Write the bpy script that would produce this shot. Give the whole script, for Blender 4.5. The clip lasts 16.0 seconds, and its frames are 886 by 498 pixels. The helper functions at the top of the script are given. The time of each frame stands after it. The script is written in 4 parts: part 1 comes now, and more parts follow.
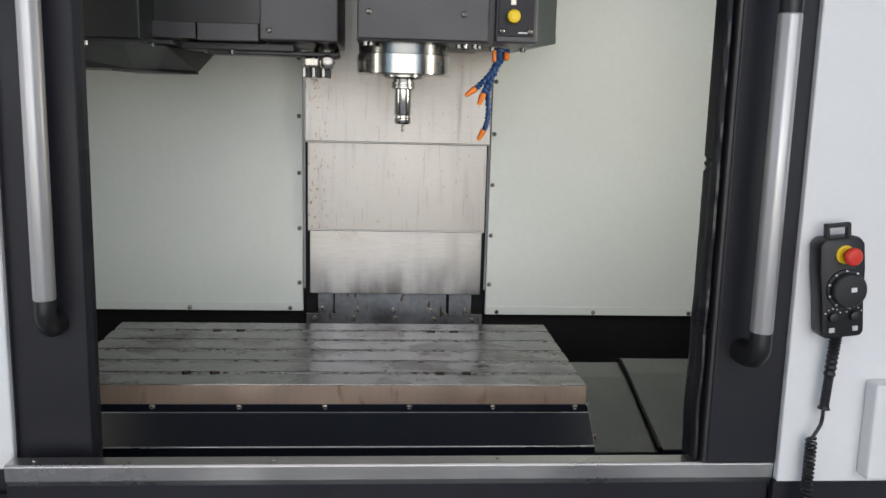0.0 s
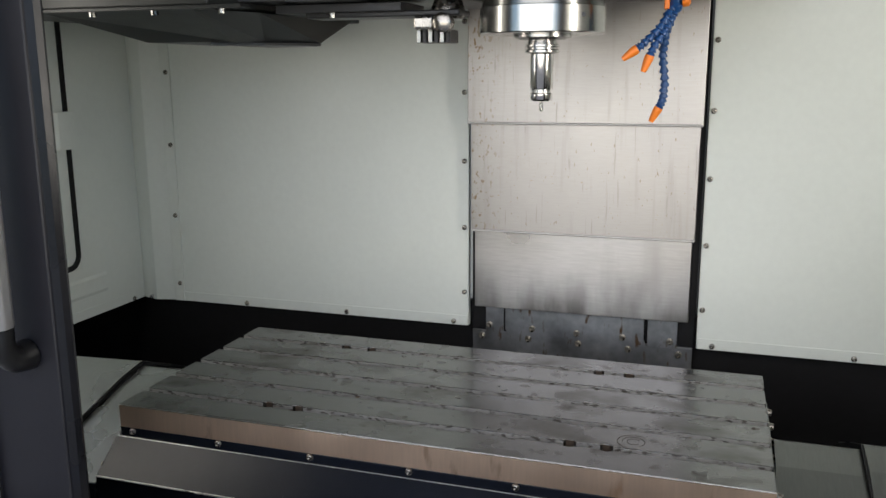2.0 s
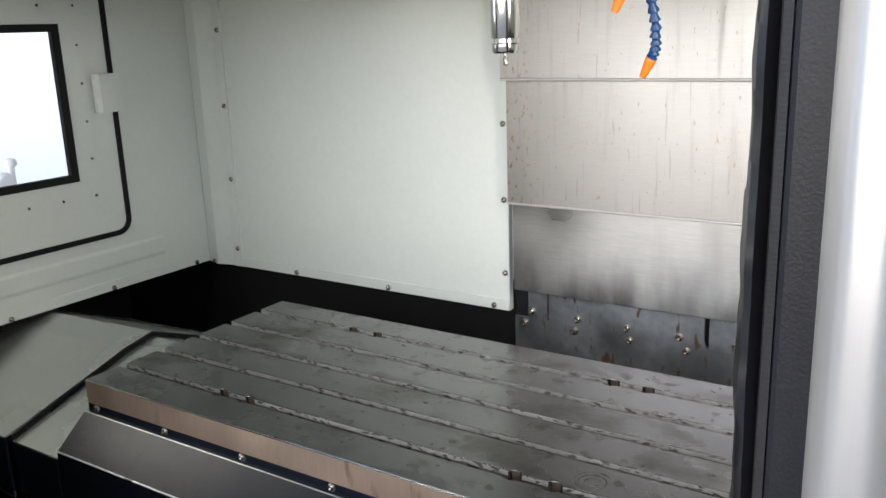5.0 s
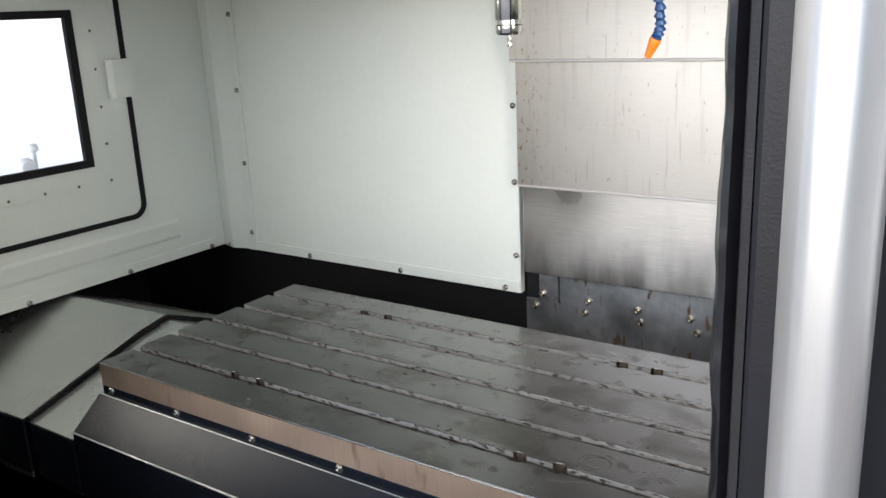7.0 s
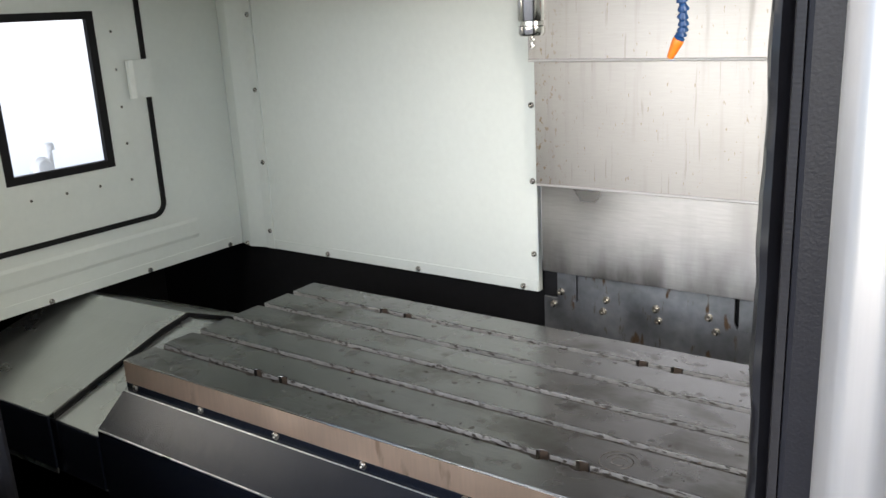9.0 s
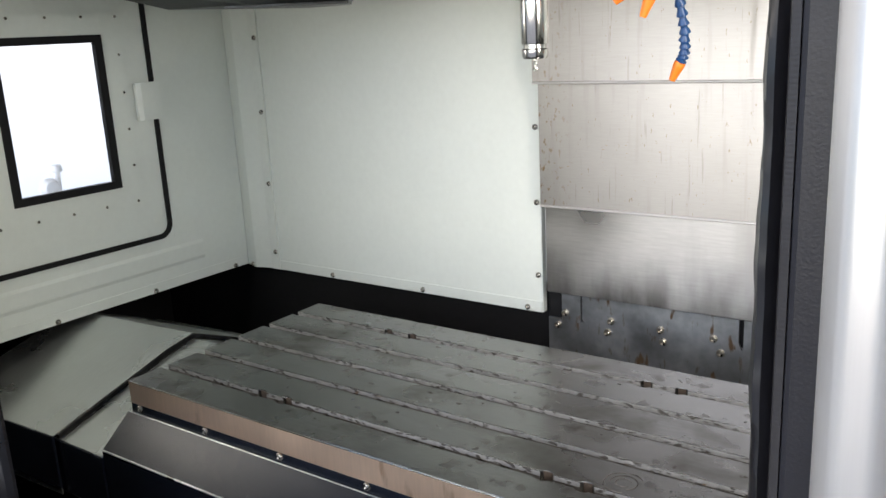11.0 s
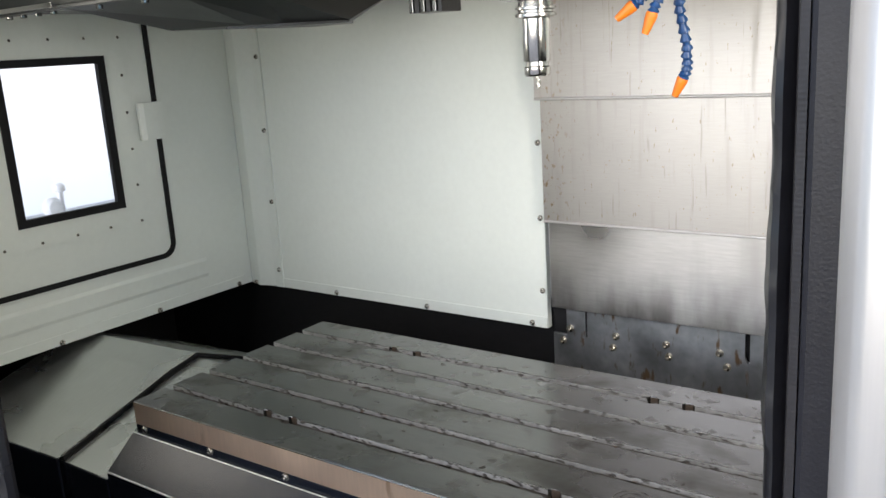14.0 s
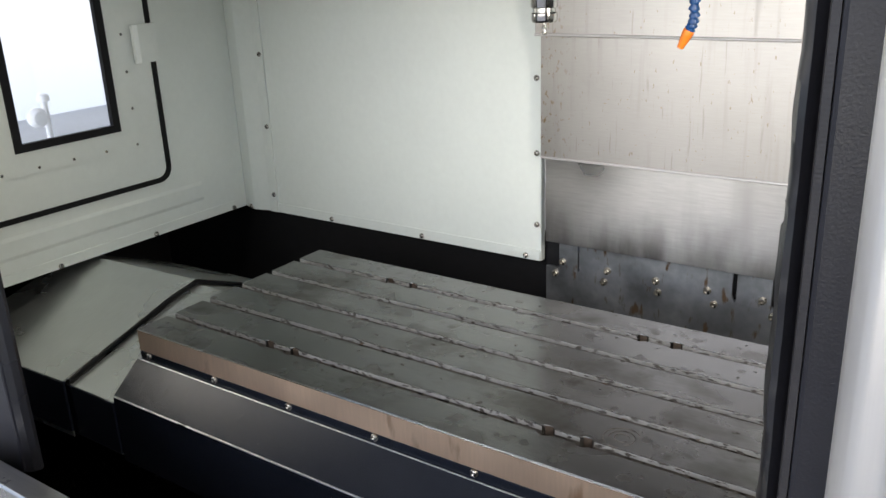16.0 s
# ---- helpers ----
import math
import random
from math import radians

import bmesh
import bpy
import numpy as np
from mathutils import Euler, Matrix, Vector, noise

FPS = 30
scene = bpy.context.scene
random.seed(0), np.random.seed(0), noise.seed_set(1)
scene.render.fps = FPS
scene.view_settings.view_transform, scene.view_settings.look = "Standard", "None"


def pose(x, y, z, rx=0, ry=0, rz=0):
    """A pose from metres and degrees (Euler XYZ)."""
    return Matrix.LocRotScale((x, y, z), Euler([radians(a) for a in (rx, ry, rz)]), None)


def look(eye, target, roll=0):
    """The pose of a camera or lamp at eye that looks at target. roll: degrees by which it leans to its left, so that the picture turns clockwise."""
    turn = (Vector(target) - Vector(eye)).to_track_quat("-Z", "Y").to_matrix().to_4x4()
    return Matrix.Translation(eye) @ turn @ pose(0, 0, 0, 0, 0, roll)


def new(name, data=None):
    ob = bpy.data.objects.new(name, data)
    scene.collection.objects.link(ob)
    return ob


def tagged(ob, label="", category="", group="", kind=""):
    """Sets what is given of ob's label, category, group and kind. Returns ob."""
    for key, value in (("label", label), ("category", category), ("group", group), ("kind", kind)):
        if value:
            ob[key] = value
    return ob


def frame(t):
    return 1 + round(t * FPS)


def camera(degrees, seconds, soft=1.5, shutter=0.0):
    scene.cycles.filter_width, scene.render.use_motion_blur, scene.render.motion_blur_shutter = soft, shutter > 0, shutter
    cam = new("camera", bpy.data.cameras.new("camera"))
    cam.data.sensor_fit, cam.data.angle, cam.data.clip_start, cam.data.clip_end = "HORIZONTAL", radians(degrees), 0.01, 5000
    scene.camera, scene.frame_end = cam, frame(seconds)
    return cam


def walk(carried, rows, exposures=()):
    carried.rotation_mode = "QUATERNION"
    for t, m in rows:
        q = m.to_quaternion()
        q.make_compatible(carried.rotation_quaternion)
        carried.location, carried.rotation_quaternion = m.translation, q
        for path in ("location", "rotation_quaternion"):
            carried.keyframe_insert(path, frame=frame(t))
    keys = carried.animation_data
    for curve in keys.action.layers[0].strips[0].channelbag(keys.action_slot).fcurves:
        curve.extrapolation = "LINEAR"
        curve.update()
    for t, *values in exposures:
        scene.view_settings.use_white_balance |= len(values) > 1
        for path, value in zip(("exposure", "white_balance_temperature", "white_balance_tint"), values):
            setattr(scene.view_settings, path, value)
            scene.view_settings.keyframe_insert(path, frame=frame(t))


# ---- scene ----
cam = camera(54.9, 16.0)
PATH = [
    (0, (-0.052, -1.656, 1.638), (0.094, 0.309, 1.296), 1.5),
    (0.5, (0.043, -1.563, 1.668), (-0.022, 0.402, 1.3), 0.5),
    (1, (0.109, -1.422, 1.632), (-0.163, 0.525, 1.263), 0.1),
    (1.5, (0.205, -1.205, 1.625), (-0.228, 0.71, 1.24), 0.2),
    (2, (0.342, -1.051, 1.634), (-0.263, 0.811, 1.225), -0.3),
    (2.5, (0.515, -0.942, 1.653), (-0.336, 0.818, 1.229), -0.6),
    (3, (0.575, -0.831, 1.638), (-0.305, 0.91, 1.196), -0.5),
    (3.5, (0.604, -0.707, 1.619), (-0.298, 1.021, 1.168), -0.2),
    (4, (0.636, -0.645, 1.615), (-0.347, 1.033, 1.15), -0.9),
    (6.5, (0.696, -0.583, 1.619), (-0.399, 1.003, 1.084), -2.6),
    (7, (0.7, -0.583, 1.617), (-0.406, 0.995, 1.078), -2.7),
    (7.5, (0.701, -0.586, 1.617), (-0.412, 0.984, 1.074), -2.8),
    (8, (0.694, -0.591, 1.628), (-0.422, 0.973, 1.072), -2.8),
    (8.5, (0.687, -0.609, 1.626), (-0.427, 0.958, 1.075), -2.8),
    (9, (0.689, -0.604, 1.624), (-0.435, 0.959, 1.081), -2.9),
    (11.5, (0.697, -0.612, 1.626), (-0.445, 0.957, 1.143), -3.0),
    (12, (0.699, -0.618, 1.632), (-0.442, 0.956, 1.161), -3.2),
    (12.5, (0.697, -0.62, 1.633), (-0.44, 0.96, 1.174), -3.2),
    (13, (0.698, -0.617, 1.63), (-0.441, 0.963, 1.175), -3.4),
    (13.5, (0.694, -0.617, 1.636), (-0.446, 0.96, 1.176), -3.5),
    (14, (0.69, -0.607, 1.631), (-0.457, 0.964, 1.169), -3.6),
    (14.5, (0.674, -0.613, 1.655), (-0.464, 0.947, 1.134), -3.4),
    (15, (0.67, -0.628, 1.68), (-0.443, 0.916, 1.067), -3.2),
    (15.5, (0.673, -0.636, 1.697), (-0.424, 0.906, 1.051), -2.8),
    (16, (0.676, -0.635, 1.693), (-0.415, 0.904, 1.029), -2.3),
]
walk(cam, [(t, look(eye, target, roll)) for t, eye, target, roll in PATH],
     [(0, -0.1), (1.5, 0.0), (3.5, 0.5), (7, 0.9), (12.5, 0.88), (16, 0.78)])

# ---------------------------------------------------------------- world and light
world = bpy.data.worlds.new("sky")
scene.world = world
world.use_nodes = True
wn = world.node_tree.nodes
sky = wn.new("ShaderNodeTexSky")
sky.sky_type, sky.sun_disc = "NISHITA", False
sky.sun_elevation, sky.sun_rotation = radians(16), radians(180)
sky.dust_density, sky.air_density, sky.ozone_density = 0.1, 0.6, 4.0
world.node_tree.links.new(sky.outputs[0], wn["Background"].inputs[0])
wn["Background"].inputs[1].default_value = 0.12

sun_data = bpy.data.lights.new("sun", "SUN")
sun_data.energy, sun_data.angle, sun_data.color = 2.0, radians(66), (1.0, 0.945, 0.885)
sun = new("sun", sun_data)
sun.matrix_world = look((0.0, -3.5, 1.5), (0, 0.0, 0.5))

# two upright LED work lamps of the machine, in the front corners of the enclosure
LAMPS = (look((1.08, 0.14, 1.72), (-0.50, 1.0, 1.35)), look((-1.20, 0.13, 1.62), (0.10, 1.0, 1.15)))
for lamp_pose, watts in zip(LAMPS, (7.0, 1.9)):
    lamp_data = bpy.data.lights.new("work_lamp_light", "AREA")
    lamp_data.shape, lamp_data.size, lamp_data.size_y = "RECTANGLE", 0.10, 0.70
    lamp_data.energy, lamp_data.color = watts, (1.0, 0.94, 0.85)
    new("work_lamp_light", lamp_data).matrix_world = lamp_pose

# ---------------------------------------------------------------- materials
def socket(node, *names):
    for n in names:
        if n in node.inputs:
            return node.inputs[n]


def material(name, color, rough=0.5, metal=0.0, grain=0.12, grain_scale=60.0, bump=0.0, bump_scale=300.0,
             stretch=(1, 1, 1), blotch=0.12, blotch_scale=4.0, spec=0.5, clear=0.0, stain_or_shade=None, rough_var=0.12):
    """Painted or metal surface: colour with broad blotches and fine grain, varied roughness and a fine relief."""
    m = bpy.data.materials.new(name)
    m.use_nodes = True
    nt = m.node_tree
    n, l = nt.nodes, nt.links
    b = n["Principled BSDF"]
    tc = n.new("ShaderNodeTexCoord")
    mp = n.new("ShaderNodeMapping")
    mp.inputs["Scale"].default_value = stretch
    l.new(tc.outputs["Object"], mp.inputs["Vector"])

    def noise_tex(scale, detail, vec):
        t = n.new("ShaderNodeTexNoise")
        t.inputs["Scale"].default_value, t.inputs["Detail"].default_value = scale, detail
        l.new(vec, t.inputs["Vector"])
        return t.outputs["Fac"]

    def rng(fac, lo, hi, f0=0.25, f1=0.75):
        r = n.new("ShaderNodeMapRange")
        r.inputs["From Min"].default_value, r.inputs["From Max"].default_value = f0, f1
        r.inputs["To Min"].default_value, r.inputs["To Max"].default_value = lo, hi
        l.new(fac, r.inputs["Value"])
        return r.outputs["Result"]

    def math_op(op, a, c):
        x = n.new("ShaderNodeMath")
        x.operation = op
        l.new(a, x.inputs[0])
        if isinstance(c, float):
            x.inputs[1].default_value = c
        else:
            l.new(c, x.inputs[1])
        return x.outputs[0]

    big = noise_tex(blotch_scale, 5.0, tc.outputs["Object"])
    fine = noise_tex(grain_scale, 6.0, mp.outputs["Vector"])
    val = math_op("MULTIPLY", rng(big, 1 - blotch, 1 + blotch), rng(fine, 1 - grain, 1 + grain))
    mix = n.new("ShaderNodeMix")
    mix.data_type, mix.blend_type = "RGBA", "MULTIPLY"
    mix.inputs["Factor"].default_value = 1.0
    mix.inputs[6].default_value = (*color, 1)
    l.new(val, mix.inputs[7])
    out = mix.outputs[2]
    rgh = rng(big, max(0.03, rough - rough_var), rough + rough_var)
    if stain_or_shade:
        # stains and painted-in reflection: list of (colour, scale, threshold, softness, stretch, axis, lo, hi,
        # roughness)
        for col, sc, th, soft, st, axis, lo, hi, srough in stain_or_shade:
            mp2 = n.new("ShaderNodeMapping")
            mp2.inputs["Scale"].default_value = st
            l.new(tc.outputs["Object"], mp2.inputs["Vector"])
            f = rng(noise_tex(sc, 4.0, mp2.outputs["Vector"]), 0.0, 1.0, th, th + soft)
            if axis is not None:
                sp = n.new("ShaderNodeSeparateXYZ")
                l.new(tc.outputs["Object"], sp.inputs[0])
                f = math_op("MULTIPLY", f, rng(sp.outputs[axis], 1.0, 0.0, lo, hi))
            mx = n.new("ShaderNodeMix")
            mx.data_type = "RGBA"
            l.new(f, mx.inputs["Factor"])
            l.new(out, mx.inputs[6])
            mx.inputs[7].default_value = (*col, 1)
            out = mx.outputs[2]
            mr = n.new("ShaderNodeMix")
            l.new(f, mr.inputs["Factor"])
            l.new(rgh, mr.inputs[2])
            mr.inputs[3].default_value = srough
            rgh = mr.outputs[0]
    l.new(out, b.inputs["Base Color"])
    l.new(rgh, b.inputs["Roughness"])
    b.inputs["Metallic"].default_value = metal
    socket(b, "Specular IOR Level", "Specular").default_value = spec
    if clear:
        socket(b, "Coat Weight", "Clearcoat").default_value = clear
    if bump:
        bp = n.new("ShaderNodeBump")
        bp.inputs["Strength"].default_value, bp.inputs["Distance"].default_value = bump, 0.001
        l.new(noise_tex(bump_scale, 3.0, mp.outputs["Vector"]), bp.inputs["Height"])
        l.new(bp.outputs[0], b.inputs["Normal"])
    return m


WHITE = material("white_enamel", (0.70, 0.735, 0.695), 0.42, grain=0.02, blotch=0.04, blotch_scale=2.0, bump=0.08, bump_scale=500)
WHITE_OUT = material("white_front_enamel", (0.78, 0.78, 0.775), 0.38, grain=0.015, blotch=0.03, blotch_scale=2.0, bump=0.08, bump_scale=500)
DARK = material("dark_grey_enamel", (0.014, 0.014, 0.019), 0.42, grain=0.08, blotch=0.1, bump=0.22, bump_scale=480, spec=0.32)
HEADGREY = material("head_grey_enamel", (0.048, 0.046, 0.05), 0.38, grain=0.05, blotch=0.08, bump=0.2, bump_scale=420)
HAMMER = material("hammered_green_grey", (0.045, 0.058, 0.055), 0.35, grain=0.15, blotch=0.1, bump=0.9, bump_scale=170)
HOOD = material("magazine_green_black", (0.012, 0.014, 0.0135), 0.42, grain=0.08, blotch=0.12, bump=0.25, bump_scale=380)
NAVY = material("blue_black_enamel", (0.010, 0.0125, 0.0195), 0.21, grain=0.05, blotch=0.06, rough_var=0.04, bump=0.45, bump_scale=420, spec=0.32,
                stain_or_shade=[((0.10, 0.10, 0.10), 120, 0.77, 0.02, (1, 1, 1), None, 0, 0, 0.4)])
BLACK = material("black_tub_paint", (0.006, 0.006, 0.007), 0.6, grain=0.2, blotch=0.3, spec=0.25, bump=0.2)
RUBBER = material("black_rubber", (0.012, 0.012, 0.015), 0.32, grain=0.2, blotch=0.2, bump=0.3, bump_scale=120)
BLACKPLASTIC = material("black_plastic", (0.012, 0.012, 0.013), 0.38, grain=0.1, blotch=0.1, bump=0.3, bump_scale=600)
COVER = material("brushed_cover_steel", (0.375, 0.36, 0.345), 0.37, 1.0, grain=0.04, grain_scale=26, stretch=(1.0, 1.0, 14.0), blotch=0.10, blotch_scale=3.5,
                 bump=0.0, rough_var=0.07,
                 stain_or_shade=[((0.25, 0.17, 0.09), 95, 0.60, 0.05, (1.0, 1, 0.75), 0, -0.29, -0.20, 0.7),
                        ((0.335, 0.315, 0.295), 16, 0.57, 0.22, (3.0, 1, 0.20), None, 0, 0, 0.46),
                        ((0.36, 0.28, 0.20), 140, 0.70, 0.04, (0.8, 1, 1.2), 2, 1.35, 1.5, 0.6),
                        ((0.325, 0.305, 0.285), 60, 0.66, 0.05, (2.2, 1, 0.11), None, 0, 0, 0.48),
                        ((0.30, 0.25, 0.19), 190, 0.69, 0.03, (1, 1, 0.3), None, 0, 0, 0.6)])
# darker foot: the dark table and tub it mirrors, put into the colour
COVERLOW = material("lower_cover_steel", (0.43, 0.42, 0.41), 0.34, 1.0, grain=0.07, grain_scale=26, stretch=(1.0, 1.0, 10.0), blotch=0.16, blotch_scale=4.0,
                    bump=0.0, stain_or_shade=[((0.32, 0.31, 0.30), 5, 0.48, 0.35, (2.2, 1, 0.3), None, 0, 0, 0.3),
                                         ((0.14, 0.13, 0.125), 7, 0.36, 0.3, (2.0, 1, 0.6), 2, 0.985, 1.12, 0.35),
                                         ((0.33, 0.28, 0.23), 110, 0.79, 0.05, (1, 1, 0.6), None, 0, 0, 0.55)])
SLOTWALL = material("oxidised_slot_wall", (0.46, 0.455, 0.445), 0.40, 0.5, grain=0.2, grain_scale=60, blotch=0.15, blotch_scale=9,
                    stain_or_shade=[((0.10, 0.092, 0.083), 150, 0.53, 0.10, (0.4, 1, 1.2), None, 0, 0, 0.8), ((0.22, 0.14, 0.07), 60, 0.69, 0.06, (0.5, 1, 1), None, 0, 0, 0.8)])
RUST = material("brown_rust", (0.055, 0.038, 0.026), 0.75, grain=0.35, grain_scale=150, blotch=0.35, blotch_scale=60, bump=0.4, bump_scale=300)
PLATE = material("stained_base_steel", (0.25, 0.26, 0.275), 0.45, 0.8, grain=0.2, grain_scale=40, blotch=0.25, blotch_scale=9,
                 stain_or_shade=[((0.11, 0.07, 0.04), 30, 0.60, 0.08, (1.6, 1, 0.5), None, 0, 0, 0.7)])
TABLE = material("ground_table_steel", (0.225, 0.226, 0.225), 0.24, 1.0, grain=0.09, grain_scale=30, stretch=(0.6, 9.0, 1), blotch=0.22, blotch_scale=5.0,
                 bump=0.0, rough_var=0.08,
                 stain_or_shade=[((0.115, 0.11, 0.10), 7, 0.52, 0.2, (1, 1.4, 1), None, 0, 0, 0.36),
                        ((0.105, 0.096, 0.086), 22, 0.595, 0.20, (1, 1, 1), None, 0, 0, 0.42),
                        ((0.075, 0.062, 0.048), 40, 0.665, 0.09, (1, 1, 1), None, 0, 0, 0.6)])
EDGE = material("rust_tinted_table_edge", (0.70, 0.525, 0.39), 0.38, 0.7, grain=0.05, grain_scale=22, stretch=(10.0, 1, 0.8), blotch=0.15, blotch_scale=6,
                stain_or_shade=[((0.33, 0.20, 0.12), 14, 0.60, 0.16, (2.2, 1, 0.6), None, 0, 0, 0.5)])
SLOT = material("rusty_slot_steel", (0.16, 0.145, 0.13), 0.55, 0.6, grain=0.3, grain_scale=70, blotch=0.35, blotch_scale=20,
                stain_or_shade=[((0.03, 0.025, 0.02), 38, 0.54, 0.08, (1, 1, 1), None, 0, 0, 0.8), ((0.20, 0.12, 0.06), 30, 0.68, 0.06, (1, 1, 1), None, 0, 0, 0.8)])
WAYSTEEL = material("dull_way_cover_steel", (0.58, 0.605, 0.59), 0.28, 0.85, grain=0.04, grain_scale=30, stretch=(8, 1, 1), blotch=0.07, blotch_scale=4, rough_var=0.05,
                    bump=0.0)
# same steel for the right side, the dark it mirrors put into the colour
WAYDARK = material("shaded_way_cover_steel", (0.17, 0.175, 0.17), 0.32, 1.0, grain=0.06, grain_scale=30, stretch=(8, 1, 1), blotch=0.15, blotch_scale=4, rough_var=0.05)
CHROME = material("polished_steel", (0.62, 0.60, 0.58), 0.16, 1.0, grain=0.05, blotch=0.06, rough_var=0.06)
TURNED = material("turned_steel", (0.52, 0.51, 0.49), 0.24, 1.0, grain=0.08, grain_scale=40, stretch=(1, 1, 30), blotch=0.08, rough_var=0.07)
NOSE = material("spindle_nose_steel", (0.46, 0.45, 0.43), 0.20, 1.0, grain=0.04, grain_scale=40, stretch=(1, 1, 30), blotch=0.05, rough_var=0.04)
NOSEDARK = material("blued_collar_steel", (0.22, 0.22, 0.21), 0.22, 1.0, grain=0.05, blotch=0.06, rough_var=0.04)
BOLT = material("zinc_bolt", (0.42, 0.39, 0.34), 0.30, 1.0, grain=0.1, blotch=0.2, blotch_scale=80)
DARKBOLT = material("dark_screw", (0.34, 0.32, 0.29), 0.25, 1.0, grain=0.1, blotch=0.2, blotch_scale=80)
ALU = material("anodised_aluminium", (0.60, 0.585, 0.575), 0.46, 0.7, grain=0.02, grain_scale=40, stretch=(18, 18, 0.6), blotch=0.03)
SILL = material("scuffed_stainless", (0.52, 0.51, 0.50), 0.34, 1.0, grain=0.08, grain_scale=30, stretch=(0.4, 12, 12), blotch=0.12, blotch_scale=6)
BLUE = material("blue_plastic", (0.006, 0.048, 0.16), 0.36, grain=0.08, blotch=0.15, blotch_scale=40)
ORANGE = material("orange_plastic", (0.80, 0.20, 0.015), 0.42, grain=0.06, blotch=0.1, blotch_scale=40)
YELLOW = material("yellow_plastic", (0.85, 0.60, 0.01), 0.38, grain=0.05, blotch=0.06, blotch_scale=40)
RED = material("red_plastic", (0.65, 0.035, 0.02), 0.35, grain=0.04, blotch=0.06, blotch_scale=40)
DARKRED = material("dark_red_lens", (0.13, 0.008, 0.012), 0.2, grain=0.05, blotch=0.1, blotch_scale=60)
PALE = material("pale_print", (0.72, 0.72, 0.72), 0.5, grain=0.03, blotch=0.05)
GREEN = material("green_print", (0.02, 0.33, 0.24), 0.5, grain=0.03, blotch=0.05)
AMBER = material("amber_print", (0.80, 0.50, 0.03), 0.5, grain=0.03, blotch=0.05)
SWARF = material("metal_chips", (0.28, 0.26, 0.23), 0.3, 1.0, grain=0.3, blotch=0.3, blotch_scale=80)
CONCRETE = material("pale_concrete", (0.56, 0.56, 0.55), 0.75, grain=0.15, blotch=0.15, blotch_scale=1.2, bump=0.3, bump_scale=90)
BLUEGREY = material("blue_grey_cast_iron", (0.85, 0.87, 0.90), 0.5, grain=0.05, blotch=0.1)
WARMGREY = material("workshop_wall_paint", (0.62, 0.62, 0.60), 0.7, grain=0.03, blotch=0.05, blotch_scale=0.7)


def glass_material():
    m = bpy.data.materials.new("dusty_window_glass")
    m.use_nodes = True
    b = m.node_tree.nodes["Principled BSDF"]
    b.inputs["Base Color"].default_value = (0.97, 0.98, 1.0, 1)
    b.inputs["Roughness"].default_value = 0.03
    socket(b, "Transmission Weight", "Transmission").default_value = 1.0
    b.inputs["IOR"].default_value = 1.3
    return m


def glow_material(name, low, high, strength):
    """Plain hazy daylight, a little greyer towards the ground."""
    m = bpy.data.materials.new(name)
    m.use_nodes = True
    nt = m.node_tree
    nt.nodes.remove(nt.nodes["Principled BSDF"])
    tc, sp, rg, mx = (nt.nodes.new(k) for k in ("ShaderNodeTexCoord", "ShaderNodeSeparateXYZ", "ShaderNodeMapRange", "ShaderNodeMix"))
    mx.data_type = "RGBA"
    rg.inputs["From Min"].default_value, rg.inputs["From Max"].default_value = 0.0, 2.2
    nt.links.new(tc.outputs["Object"], sp.inputs[0])
    nt.links.new(sp.outputs[2], rg.inputs["Value"])
    nt.links.new(rg.outputs["Result"], mx.inputs["Factor"])
    mx.inputs[6].default_value, mx.inputs[7].default_value = (*low, 1), (*high, 1)
    e = nt.nodes.new("ShaderNodeEmission")
    e.inputs[1].default_value = strength
    nt.links.new(mx.outputs[2], e.inputs[0])
    nt.links.new(e.outputs[0], nt.nodes["Material Output"].inputs[0])
    return m


def ribbed_material():
    """Finely ribbed rubber: ribs run across the strip."""
    m = material("ribbed_rubber", (0.022, 0.020, 0.022), 0.45, grain=0.15, blotch=0.15)
    n, l = m.node_tree.nodes, m.node_tree.links
    tc, wv, bp = n.new("ShaderNodeTexCoord"), n.new("ShaderNodeTexWave"), n.new("ShaderNodeBump")
    wv.bands_direction = "Z"
    wv.inputs["Scale"].default_value = 105.0
    bp.inputs["Strength"].default_value, bp.inputs["Distance"].default_value = 0.09, 0.001
    l.new(tc.outputs["Object"], wv.inputs["Vector"])
    l.new(wv.outputs["Fac"], bp.inputs["Height"])
    l.new(bp.outputs[0], n["Principled BSDF"].inputs["Normal"])
    return m


RIBBED = ribbed_material()
GLASS = glass_material()
DAY = glow_material("bright_daylight", (0.60, 0.655, 0.75), (0.90, 0.92, 0.98), 0.90)

# ---------------------------------------------------------------- mesh helpers
def part(name, bm, mat, parent=None, label="", smooth=False):
    me = bpy.data.meshes.new(name)
    bm.normal_update()
    bm.to_mesh(me)
    bm.free()
    if mat:
        me.materials.append(mat)
    if smooth:
        for p in me.polygons:
            p.use_smooth = True
        try:
            me.set_sharp_from_angle(angle=radians(38))
        except AttributeError:
            pass
    ob = new(name, me)
    if parent:
        ob.parent = parent
    if label:
        tagged(ob, label=label)
    return ob


def group_thing(name, label, category, group="", kind=""):
    return tagged(new(name), label, category, group, kind)


